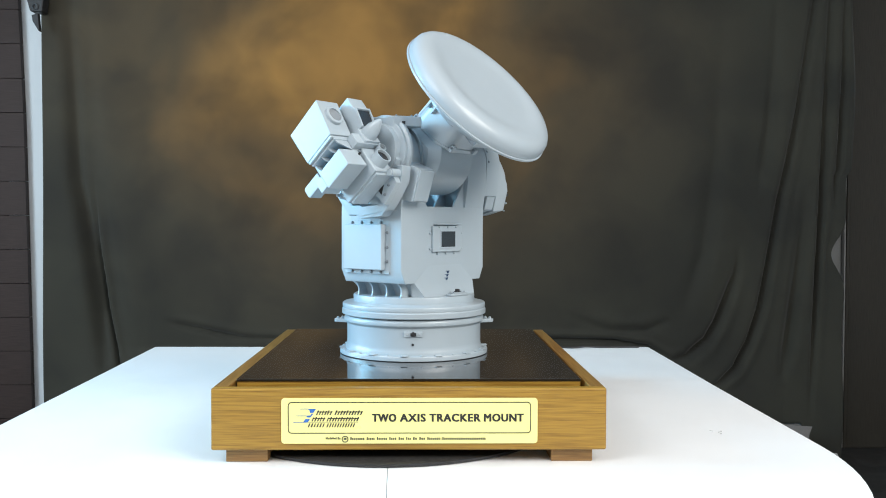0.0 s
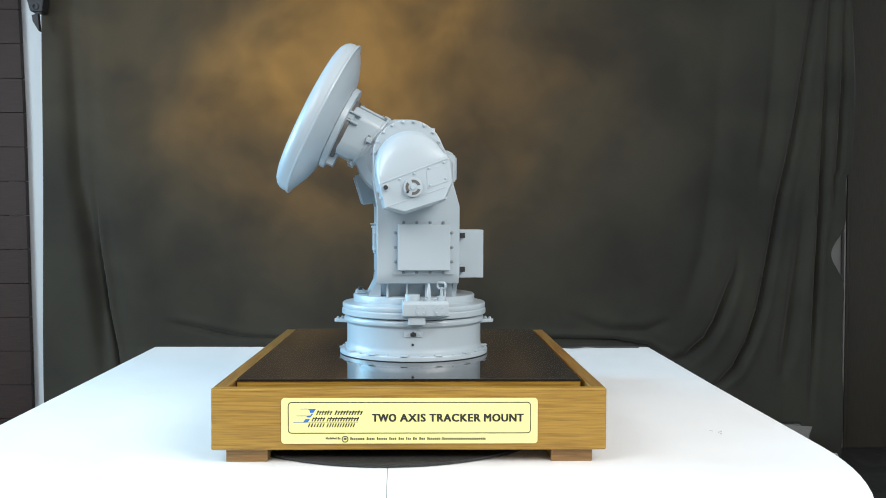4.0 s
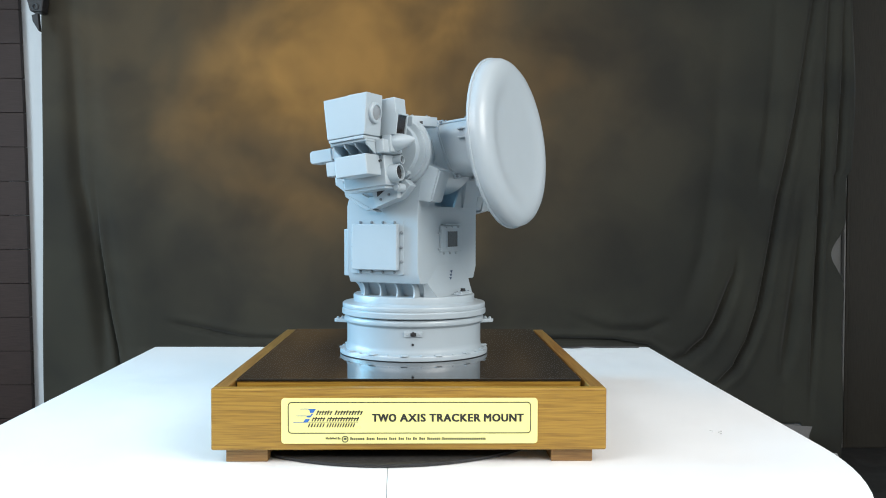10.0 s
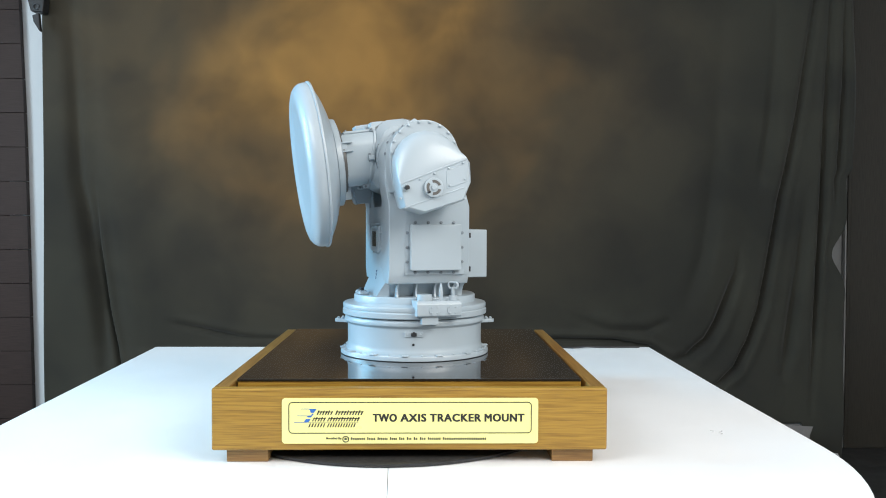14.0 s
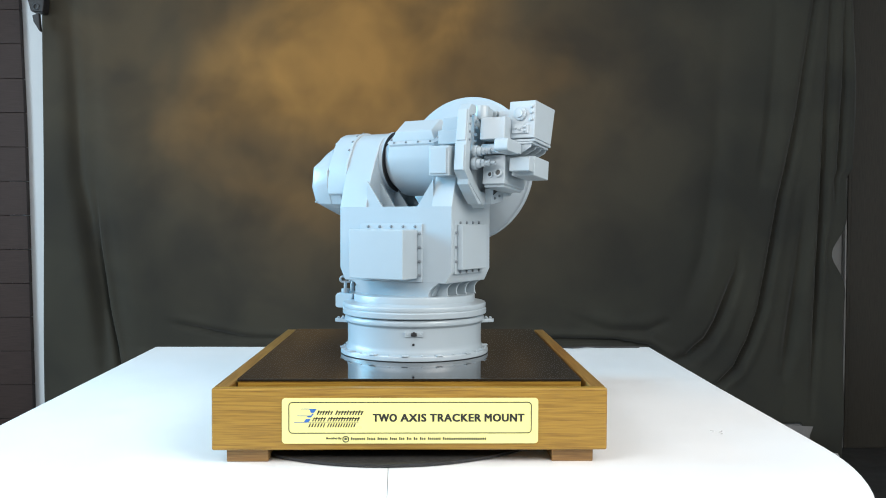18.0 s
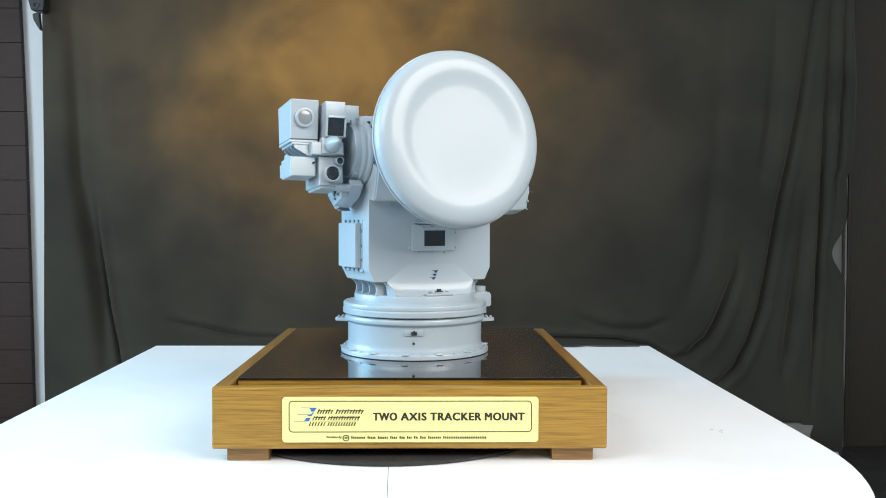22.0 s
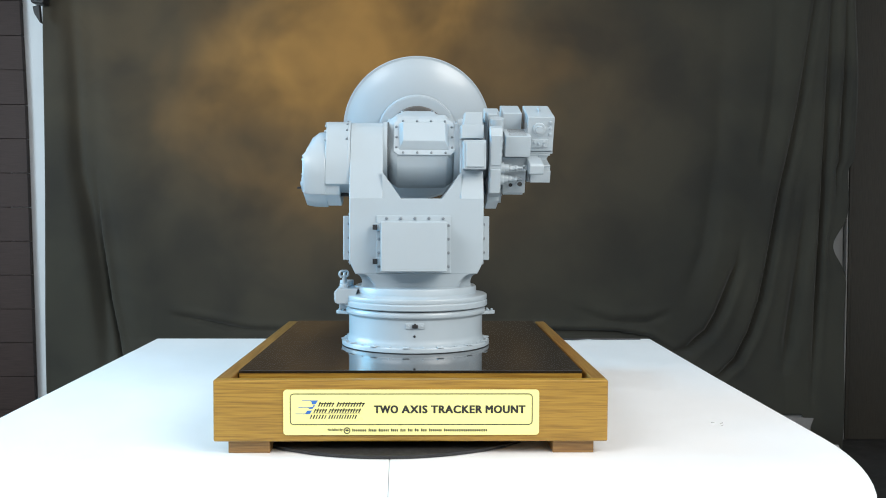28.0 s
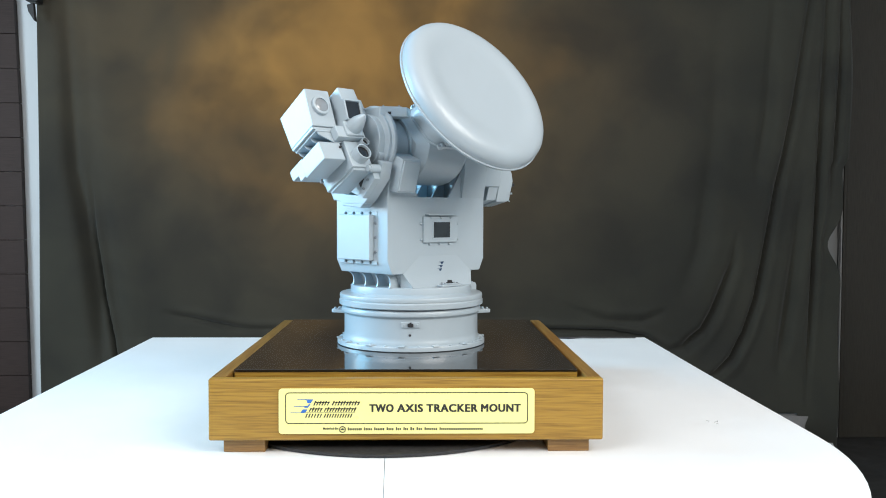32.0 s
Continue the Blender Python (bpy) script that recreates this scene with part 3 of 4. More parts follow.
def turret():
    ob = thing("tracker_turret", "pale grey turret with bolted panels and a two-armed fork", "tracker mount", m=pose(AXIS_X, 0, DECK))
    part("turntable_ring", lathe([(0.096, 0.0555), (0.1015, 0.0558), (0.1035, 0.0572), (0.1035, 0.0632), (0.1022, 0.0642), (0.1018, 0.0652), (0.1028, 0.0662),
                                  (0.1028, 0.0712), (0.1012, 0.0728), (0.0885, 0.0740), (0.0872, 0.0750), (0.0872, 0.0832), (0.0855, 0.0848), (0, 0.0848)], 2, 96), PAINT, ob)
    # the body, with its chamfered lower corners
    section = [(-0.093, 0.2082), (-0.093, 0.121), (-0.0845, 0.1035), (0.0845, 0.1035), (0.093, 0.121), (0.093, 0.2082)]
    b = prism(section, 1, -0.0560, 0.0550, 0)
    part("body", soften_but(b, lambda z: z > 0.208), PAINT, ob)
    part("neck", prism([(-0.058, 0.0846), (0.058, 0.0846), (0.062, 0.092), (0.069, 0.1037), (-0.069, 0.1037), (-0.062, 0.092)], 1, -0.050, 0.0485, 0.0008), PAINT, ob)
    for s in (-1, 1):
        for k in range(4):
            y = (-0.0412, -0.0150, 0.0112, 0.0374)[k]
            fin = [(0.055, 0.0846), (0.0775, 0.0846)] + arc(0.0885, 0.0915, 0.0125, 215, 110, 6) + [(0.0845, 0.1036), (0.055, 0.1036)]
            part("fin", prism([(s * u, v) for u, v in fin], 1, y - 0.0012, y + 0.0012, 0.0004), PAINT, ob)
    foot = [(0.0575, 0.0846)] + [(0.0565 + 0.0165 * w ** 2.2, 0.0850 + 0.0188 * w) for w in (0.0, 0.2, 0.4, 0.6, 0.75, 0.88, 1.0)]
    part("rear_skirt", prism(foot + [(-u, v) for u, v in reversed(foot)], 1, 0.0490, 0.0551, 0.0004), PAINT, ob)
    # the flared skirt under the window
    b = bmesh.new()
    steps = [(0.036, 0.127, -0.0562), (0.041, 0.113, -0.0570), (0.046, 0.102, -0.0580), (0.050, 0.0945, -0.0596), (0.0535, 0.0890, -0.0622), (0.056, 0.0846, -0.0665)]
    lo = [b.verts.new((-x, y, z)) for x, z, y in steps]
    hi = [b.verts.new((x, y, z)) for x, z, y in steps]
    for k in range(5):
        b.faces.new([lo[k], hi[k], hi[k + 1], lo[k + 1]])
    ends = []
    for s, row in ((-1, lo), (1, hi)):
        c, e, f = (b.verts.new((s * x, y, z)) for x, z, y in ((0.066, 0.1036, -0.0561), (0.066, 0.1036, -0.050), (0.064, 0.0846, -0.050)))
        for k in range(5):
            b.faces.new([row[k], row[k + 1], c])
        b.faces.new([row[5], f, e, c])
        ends.append((c, e, f))
    (c0, e0, f0), (c1, e1, f1) = ends
    b.faces.new([lo[0], c0, e0, e1, c1, hi[0]])
    b.faces.new([lo[5], hi[5], f1, f0])
    b.faces.new([e0, f0, f1, e1])
    bmesh.ops.recalc_face_normals(b, faces=b.faces)
    part("skirt", b, PAINT, ob, smooth=14)
    part("skirt_ledge", prism(rounded(-0.018, 0.021, -0.0845, -0.0700, 0.004), 2, 0.0850, 0.0880, 0.0008), PAINT_B, ob)
    con = part("connector_plate", prism(rounded(-0.0135, 0.0165, -0.0838, -0.0715, 0.003), 2, 0.0881, 0.0895, 0.0004), PAINT_B, ob)
    part("connector", rod(0.0033, 2, 0.0895, 0.0938, 0.0018, -0.0775), DARK, con)
    part("connector_ear", box(-0.0035, 0.0070, -0.0795, -0.0755, 0.0895, 0.0910, 0.0004), DARK, con)
    for x, y in ((-0.0105, -0.0805), (0.0135, -0.0805), (-0.0105, -0.0745), (0.0135, -0.0745)):
        bolt(con, 2, 1, (x, y, 0.0895), 0.0011, 0.0012)
    # the blue mark on the skirt
    for k, x in enumerate((-0.0012, -0.0030, -0.0048)):
        z = 0.1180 - 0.0048 * k
        t = pose(0, -0.0564 - max(0.0, 0.112 - z) * 0.09, z, -2 if k < 2 else -5, 0, 0)
        blade = [(x + 0.001, 0), (x + 0.0055, -0.0007), (x + 0.0062, -0.0030), (x + 0.0088, -0.0030), (x + 0.0112, 0.0005)]
        part("mark_bar", prism(blade, 1, -0.0009, 0.0006, 0, None, t), MARK_INK, ob)
    # the window
    win = part("window_plate", box(-0.0305, 0.0345, -0.0598, -0.0555, 0.1455, 0.1815, 0.0008), PAINT_B, ob)
    fr = bmesh.new()
    for x0, x1, z0, z1 in ((-0.0150, 0.0220, 0.1738, 0.1760), (-0.0150, 0.0220, 0.1502, 0.1522), (-0.0150, -0.0125, 0.1523, 0.1737), (0.0192, 0.0220, 0.1523, 0.1737)):
        box(x0, x1, -0.0604, -0.0594, z0, z1, 0.0002, fr)
    part("window_frame", fr, PAINT_B, win)
    part("glass", box(-0.0125, 0.0192, -0.0602, -0.0597, 0.1522, 0.1738, 0), PANE, win, "dark window glass")
    part("hood_strip", box(-0.025, 0.029, -0.0632, -0.0556, 0.1832, 0.1850, 0.0005), PAINT_B, win)
    for x in (-0.017, 0.002, 0.021):
        bolt(win, 1, -1, (x, -0.0560, 0.1432), 0.0017, 0.0026, PAINT_B)
        bolt(win, 1, -1, (x, -0.0598, 0.1800), 0.0014, 0.002, PAINT_B)
    for z in (0.1500, 0.1715):
        bolt(win, 1, -1, (-0.0335, -0.0560, z), 0.0017, 0.0026, PAINT_B)
        bolt(win, 1, -1, (0.0375, -0.0560, z), 0.0017, 0.0026, PAINT_B)
    for s in (-1, 1):
        side_panel(ob, s)
    # the deep rear locker
    plate = part("rear_plate", box(-0.0475, 0.0555, 0.0540, 0.0575, 0.1045, 0.1845, 0.0007), PAINT_B, ob)
    part("locker", box(-0.0405, 0.0490, 0.0572, 0.0940, 0.1090, 0.1765, 0.0015), PAINT_B, plate, "deep box cover")
    for k in range(5):
        bolt(plate, 1, 1, (-0.0365 + 0.0195 * k, 0.0575, 0.1805))
    for k in range(4):
        bolt(plate, 1, 1, (-0.0440, 0.0575, 0.1140 + 0.0190 * k))
        bolt(plate, 1, 1, (0.0520, 0.0575, 0.1140 + 0.0190 * k))
    for z in (0.1685, 0.1215):
        hinge = part("hinge", box(0.0495, 0.0565, 0.0592, 0.0640, z - 0.0055, z + 0.0055, 0.0006), PAINT_B, plate)
        part("hinge_pin", box(0.0540, 0.0605, 0.0600, 0.0668, z - 0.0036, z + 0.0036, 0.0006), DARK, hinge, "black latch block")
    # the fork
    sec = arm_section()
    for x0, x1 in ((0.0470, 0.0930), (-0.0930, -0.0610)):
        arm = part("fork_arm", soften_but(prism(sec, 0, x0, x1, 0), lambda z: z < 0.2083), PAINT, ob)
        inner = x0 if x0 > 0 else x1
        way = -1 if x0 > 0 else 1
        for y in (-0.0520, -0.018, 0.018, 0.0500):
            part("gusset", prism([(inner + way * 0.0255, 0.2078), (inner - way * 0.001, 0.2078), (inner - way * 0.001, 0.2455)], 1, y - 0.0016, y + 0.0016, 0.0004), PAINT, arm)
        a, b_ = sorted((inner, inner + way * 0.006))
        part("bearing_ring", lathe([(0.030, a), (0.0445, a), (0.0445, b_), (0.030, b_)], 0, 48, None, Matrix.Translation((0, -0.020, 0.276)), True), PAINT, arm)
        # the black ring paints in the shadow of the gap beside the drum
        a, b_ = sorted((inner + way * 0.0061, inner + way * 0.0072))
        part("gap_ring", lathe([(0.030, a), (0.0447, a), (0.0447, b_), (0.030, b_)], 0, 48, None, Matrix.Translation((0, -0.020, 0.276)), True), DARK if x0 > 0 else PAINT, arm, "black ring painted as the gap's shadow" if x0 > 0 else "")
    # the drive housing on one arm
    low = [(-0.0575, 0.236), (-0.0500, 0.2035), (-0.0225, 0.1965), (0.0300, 0.2135), (0.0405, 0.2385), (0.0405, 0.262)]
    first = arc(-0.0160, 0.2735, 0.0462, 18, 190, 18) + [(-0.0605, 0.2480), (-0.0560, 0.2260), (0.0100, 0.2160), (0.0390, 0.2280), (0.0400, 0.2480), (0.0370, 0.2700)]
    drive = part("drive_housing", prism(first, 0, 0.0928, 0.1274, 0.0012), PAINT, ob)
    part("drive_sump", prism([(-0.0560, 0.2360), (-0.0480, 0.2060), (-0.0215, 0.1985), (0.0290, 0.2130), (0.0390, 0.2380)], 0, 0.1073, 0.1303, 0.0012), PAINT, drive)
    near = arc(-0.0145, 0.2600, 0.0452, 22, 186, 16) + low
    line = [(0.033 + (-0.054 - 0.033) * i / 16, 0.269 + (0.2352 - 0.269) * i / 16) for i in range(17)]
    far = line + [(-0.0545, 0.2340), (-0.0475, 0.2065), (-0.0225, 0.2000), (0.0275, 0.2160), (0.0370, 0.2385), (0.0340, 0.2640)]
    full = lambda k: [(k * u + (1 - k) * w, k * v + (1 - k) * h) for (u, v), (w, h) in zip(near, far)]
    b = bmesh.new()
    loops = [[b.verts.new((x, y, z)) for y, z in full(k)] for x, k in ((0.1272, 1.0), (0.1390, 0.97), (0.1480, 0.82), (0.1548, 0.50), (0.1590, 0.0))]
    for lo, hi in zip(loops, loops[1:]):
        for k in range(len(near)):
            b.faces.new([lo[k], lo[(k + 1) % len(near)], hi[(k + 1) % len(near)], hi[k]])
    b.faces.new(loops[0]), b.faces.new(loops[-1])
    bmesh.ops.recalc_face_normals(b, faces=b.faces)
    part("drive_cover", soften(b, 0.0012, 2, 44), PAINT_B, drive)
    lip = part("housing_flange", prism([(-0.0160 + (u + 0.0160) * 1.012, 0.2560 + (v - 0.2560) * 1.012) for u, v in first], 0, 0.0931, 0.0966, 0.0005), PAINT_B, drive)
    for k in range(9):
        a = radians(24 + 19 * k)
        bolt(drive, 0, 1, (0.1274, -0.0160 + 0.0436 * math.cos(a), 0.2735 + 0.0436 * math.sin(a)), 0.0018, 0.0028, PAINT_B)
        bolt(lip, 0, 1, (0.0965, -0.0160 + 0.0462 * math.cos(a), 0.2735 + 0.0462 * math.sin(a)), 0.0016, 0.0030)
    for y, z in ((-0.0535, 0.2165), (-0.024, 0.2025), (0.0300, 0.2170)):
        bolt(drive, 0, 1, (0.1560, y, z), 0.0014, 0.0025, PAINT_B)
    part("cover_seam", box(-0.0014, 0.0008, -0.0455, 0.0455, -0.0011, 0.0011, 0.0004, None, pose(0.1590, -0.0105, 0.2515, 21.2, 0, 0)), PAINT_B, drive)
    for k in range(5):
        t = -0.040 + 0.02 * k
        bolt(drive, 0, 1, (0.1588, -0.0105 + t * 0.93, 0.2480 + t * 0.361), 0.0014, 0.0024, PAINT_B)
    part("cover_hatch", prism([(0.0045, 0.2518), (0.0315, 0.2622), (0.0330, 0.2390), (0.0060, 0.2290)], 0, 0.1588, 0.1597, 0.0004), PAINT_B, drive)
    for y, z in ((0.0095, 0.2335), (0.0290, 0.2420)):
        bolt(drive, 0, 1, (0.1597, y, z), 0.0013, 0.0018, PAINT_B)
    part("sump_crease", box(-0.0012, 0.0006, -0.0430, 0.0400, -0.0009, 0.0009, 0.0004, None, pose(0.1590, -0.0085, 0.2185, 19.0, 0, 0)), PAINT_B, drive)
    wheel = part("handwheel", rod(0.0122, 0, 0.1600, 0.1645, -0.0125, 0.2305, 40), PAINT_B, drive, "slotted handwheel")
    part("hub", rod(0.0034, 0, 0.1570, 0.1668, -0.0125, 0.2305), PAINT_B, wheel)
    # cut-outs laid on as dark arcs, the shade inside them painted
    for a in (20, 140, 260):
        slot = arc(0, 0, 0.0096, a, a + 84, 8) + arc(0, 0, 0.0060, a + 84, a, 8)
        part("slot", prism([(-0.0125 + u, 0.2305 + v) for u, v in slot], 0, 0.1643, 0.1648, 0), RECESS, wheel)
    part("grip", rod(0.0015, 0, 0.1640, 0.1725, -0.0195, 0.2245), DARK, wheel, "black crank grip")
    part("knob_boss", rod(0.0052, 0, 0.1480, 0.1605, -0.0470, 0.2300), PAINT_B, drive)
    part("knob", rod(0.0028, 0, 0.1605, 0.1690, -0.0470, 0.2300), DARK, drive, "black knob")
    # solid black block that stands for the dark of a notch
    part("dark_notch", box(0.0965, 0.1075, -0.004, 0.012, 0.2115, 0.2175, 0.0005), DARK, drive)
    # boxes on the other arm
    fb = part("front_box", prism([(-0.0600, 0.2665), (-0.0860, 0.2560), (-0.0735, 0.2130), (-0.0520, 0.2160)], 0, -0.0925, -0.0595, 0.0012), PAINT_B, ob)
    part("front_box_lid", prism([(-0.0852, 0.2545), (-0.0880, 0.2535), (-0.0758, 0.2145), (-0.0732, 0.2150)], 0, -0.0905, -0.0620, 0.0006), PAINT_B, fb)
    rb = part("rear_box", box(-0.0950, -0.0640, 0.030, 0.0670, 0.2485, 0.2885, 0.0012), PAINT_B, ob)
    part("rear_box_lid", box(-0.0920, -0.0670, 0.0670, 0.0692, 0.2515, 0.2855, 0.0008), PAINT_B, rb)
    tb = part("top_box", box(-0.0940, -0.0625, -0.005, 0.0400, 0.2930, 0.3120, 0.0010), PAINT_B, ob)
    part("top_box_cap", prism([(-0.0930, 0.3118), (-0.0915, 0.3300), (-0.0680, 0.3300), (-0.0655, 0.3118)], 1, 0.000, 0.036, 0.0010), PAINT_B, tb)
    cap = part("arm_cap", prism([(-0.1045, -0.0530), (-0.0764, -0.0757), (-0.0610, -0.0640), (-0.0610, -0.0180), (-0.1045, -0.0180)], 2, 0.3130, 0.3255, 0.0010), PAINT_B, ob)
    part("cap_plate", prism([(-0.0990, -0.0480), (-0.0770, -0.0655), (-0.0660, -0.0570), (-0.0660, -0.0240), (-0.0990, -0.0240)], 2, 0.3254, 0.3272, 0.0005), PAINT_B, cap)
    # black block set on the face in place of the hole's dark
    part("cap_hole", box(-0.0022, 0.0022, -0.0006, 0.002, -0.0018, 0.0018, 0.0003, None, pose(-0.0945, -0.0611, 0.3175, 0, 0, -39)), DARK, cap)
    for x, y in ((-0.0950, -0.0280), (-0.0690, -0.0280), (-0.0770, -0.0600), (-0.0930, -0.0470)):
        bolt(cap, 2, 1, (x, y, 0.3272), 0.0013, 0.0020)
    # the stow lock on the ring
    lock = part("stow_lock", prism([(0.088, 0.0605), (0.1110, 0.0605), (0.1140, 0.0625), (0.1140, 0.0780), (0.1110, 0.0820), (0.082, 0.0820)], 1, -0.0225, 0.0390, 0.0012), PAINT_B, ob)
    part("lock_foot", box(0.0970, 0.1100, -0.0150, 0.0080, 0.0500, 0.0606, 0.0008), PAINT_B, lock)
    for y in (0.0012, 0.0262):
        cap = part("lock_cap", rod(0.0076, 0, 0.1138, 0.1152, y, 0.0702, 24), PAINT_B, lock)
        for k in range(4):
            a = radians(45 + 90 * k)
            bolt(cap, 0, 1, (0.1152, y + 0.0052 * math.cos(a), 0.0702 + 0.0052 * math.sin(a)), 0.0010, 0.0009, PAINT_B)
    part("lock_cylinder", rod(0.0100, 2, 0.0818, 0.0905, 0.100, -0.0090, 28), PAINT_B, lock)
    part("lock_pin", lathe([(0.0075, 0.0818), (0.0075, 0.0834), (0.0030, 0.0842), (0.0030, 0.0935), (0.0022, 0.0985), (0.0014, 0.1045), (0, 0.1055)], 2, 20, None, Matrix.Translation((0.102, 0.0130, 0))), PAINT_B, lock)
    crank = part("lock_crank", rod(0.0060, 2, 0.0818, 0.0885, 0.102, 0.0300, 20), PAINT_B, lock)
    part("crank_stem", rod(0.0024, 2, 0.0880, 0.1000, 0.102, 0.0300), PAINT_B, crank)
    loop, path = bmesh.new(), rounded(-0.0074, 0.0074, -0.0040, 0.0040, 0.0035, 5)
    for p, q in zip(path, path[1:] + path[:1]):
        p, q = Vector((p[0], 0, p[1])), Vector((q[0], 0, q[1]))
        if (q - p).length > 1e-6:
            lathe([(0.0016, -0.0004), (0.0016, (q - p).length + 0.0004)], 2, 8, loop, Matrix.Translation((0.102, 0.0300, 0.1022)) @ pose(0, 0, 0, 0, 0, 40) @ Matrix.Translation(p) @ (q - p).to_track_quat("Z", "Y").to_matrix().to_4x4())
    part("crank_loop", loop, PAINT_B, crank)
    for y in (-0.019, 0.003, 0.022, 0.036):
        bolt(lock, 2, 1, (0.1070, y, 0.0820), 0.0013, 0.0014, PAINT_B)
    return ob


TURRET = turret()


# ---- the tilting head: dish, drum and sensors ----
def head():
    ob = thing("tilting_radar", "pale grey tilting radar with round dish and boxy sensors", "radar", m=pose(AXIS_X, TILT_Y, DECK + TILT_Z))
    section = [(0.0560, 0.0100), (0.0120, 0.0495), (-0.0120, 0.0495), (-0.0240, 0.0435), (-0.0350, 0.0290), (-0.0435, -0.0200)] + arc(0, 0, 0.0560, 215, 352, 20)
    b = bmesh.new()
    loops = [[b.verts.new((x, k * y, k * z)) for y, z in section] for x, k in ((-0.0572, 0.78), (-0.0440, 0.985), (-0.0425, 1.0), (0.0265, 1.0), (0.0280, 0.985), (0.0436, 0.78))]
    for lo, hi in zip(loops, loops[1:]):
        for k in range(len(section)):
            b.faces.new([lo[k], lo[(k + 1) % len(section)], hi[(k + 1) % len(section)], hi[k]])
    b.faces.new(loops[0]), b.faces.new(loops[-1])
    drum = part("elevation_drum", b, PAINT, ob)
    # bolted cover on its rear and top
    t = pose(-0.0112, 0, 0, -41.9, 0, 0) @ Matrix.Translation((0, 0.0082, 0))
    cov = part("drum_flange", prism([(-0.0430, -0.0245), (-0.0370, -0.0300), (0.0370, -0.0300), (0.0430, -0.0245), (0.0430, 0.0235), (0.0370, 0.0290), (-0.0370, 0.0290), (-0.0430, 0.0235)], 2, 0.036, 0.0460, 0.0007, None, t), PAINT_B, drum)
    part("drum_cover", prism([(-0.0350, -0.0235), (0.0360, -0.0235), (0.0360, 0.0215), (-0.0350, 0.0215)], 2, 0.0458, 0.0570, 0.0012, None, t, [(-0.0295, -0.0180), (0.0305, -0.0180), (0.0305, 0.0130), (-0.0295, 0.0130)]), PAINT_B, drum)
    for x, y in [(x, s) for x in (-0.030, -0.010, 0.010, 0.030) for s in (-0.0270, 0.0258)] + [(s * 0.0395, y) for y in (-0.017, 0.0, 0.017) for s in (-1, 1)]:
        q = bolt(cov, 2, 1, (0, 0, 0), 0.0015, 0.0022)
        q.matrix_basis = t @ Matrix.Translation((x, y, 0.0460))
    # the neck out to the dish
    neck = part("neck", prism(rounded(-0.0445, 0.0365, -0.0360, 0.0372, 0.020, 8), 1, -0.0790, -0.025, 0.0012), PAINT, ob)
    part("neck_strip", box(-0.030, 0.022, -0.0740, -0.0300, 0.0368, 0.0402, 0.0008), PAINT_B, neck)
    for x, y in ((-0.026, -0.070), (0.018, -0.070), (-0.026, -0.040), (0.018, -0.040)):
        bolt(neck, 2, 1, (x, y, 0.0402), 0.0014, 0.0022)
    # dark disc fills the gap at the hub, its colour standing for shade
    part("gap_disc", lathe([(0.0, -0.0765), (0.045, -0.0765), (0.046, -0.0775), (0.046, -0.0830), (0, -0.0830)], 1, 48, None, Matrix.Translation((-0.004, 0, 0))), RECESS, neck)
    for x in (-0.0460, 0.0380):
        for z in (0.012, 0.024):
            part("hub_bracket", box(x - 0.004, x + 0.004, -0.0850, -0.0660, z - 0.0012, z + 0.0012, 0.0004), PAINT_B, neck)
        part("hub_bracket", box(x - 0.0015, x + 0.0015, -0.0850, -0.0740, 0.012, 0.024, 0.0003), PAINT_B, neck)
    part("hub_tab", box(-0.020, 0.012, -0.0830, -0.0720, -0.0540, -0.0350, 0.0010), PAINT_B, neck)
    slant = Matrix.Identity(4)
    slant[1][2], slant[1][3] = 0.235, 0.0090
    flange = part("neck_flange", prism(rounded(-0.0457, 0.0377, -0.0372, 0.0384, 0.019, 8), 1, -0.0505, -0.0468, 0.0008, None, slant), PAINT_B, neck)
    for x, z, turn in ((-0.030, -0.0385, 0), (0.020, -0.0385, 0), (-0.028, 0.0397, 0), (0.020, 0.0397, 0), (0.0390, 0.0, 90)):
        t = pose(x, -0.0410 + 0.235 * z, z, 0, turn, 0)
        lug = part("lug", box(-0.0035, 0.0035, -0.0055, 0.0035, -0.0028, 0.0028, 0.0008), PAINT_B, flange, m=t)
        part("lug_pin", rod(0.0017, 0, -0.0062, 0.0062, -0.0030, 0.0, 12), STEEL, lug)
    R, L, DX = 0.1166, 0.1123, Matrix.Translation((-0.004, 0, 0))
    shell = [(0.0, L - 0.0300), (0.0575, L - 0.0300), (0.0612, L - 0.0285), (0.0618, L - 0.0215), (0.0605, L - 0.0203), (0.0645, L - 0.0200), (0.072, L - 0.0184), (0.080, L - 0.0160), (0.088, L - 0.0131), (0.096, L - 0.0096), (0.103, L - 0.0060), (0.1090, L - 0.0024), (0.1135, L - 0.0004)]
    dish = part("dish_back", lathe([(r, -y) for r, y in shell], 1, 128, None, DX), BACKSHELL, ob, smooth=28)
    part("rim", lathe([(R - 0.006, -(L - 0.0008)), (R - 0.0004, -(L - 0.0006)), (R, -L), (R, -(L + 0.0022)), (R - 0.0008, -(L + 0.0028)), (R - 0.006, -(L + 0.0026))], 1, 128, None, DX, True), SHELL, dish)
    face = [(R - 0.0018, L + 0.0018), (R - 0.0016, L + 0.0080), (R - 0.0028, L + 0.0136), (R - 0.0060, L + 0.0183), (R - 0.0110, L + 0.0220), (R - 0.0174, L + 0.0240), (R - 0.0247, L + 0.0245),
            (R - 0.031, L + 0.0241), (R - 0.037, L + 0.0231), (R - 0.044, L + 0.0220), (R - 0.052, L + 0.0212), (0.045, L + 0.0206), (0.020, L + 0.0203), (0.0, L + 0.0202)]
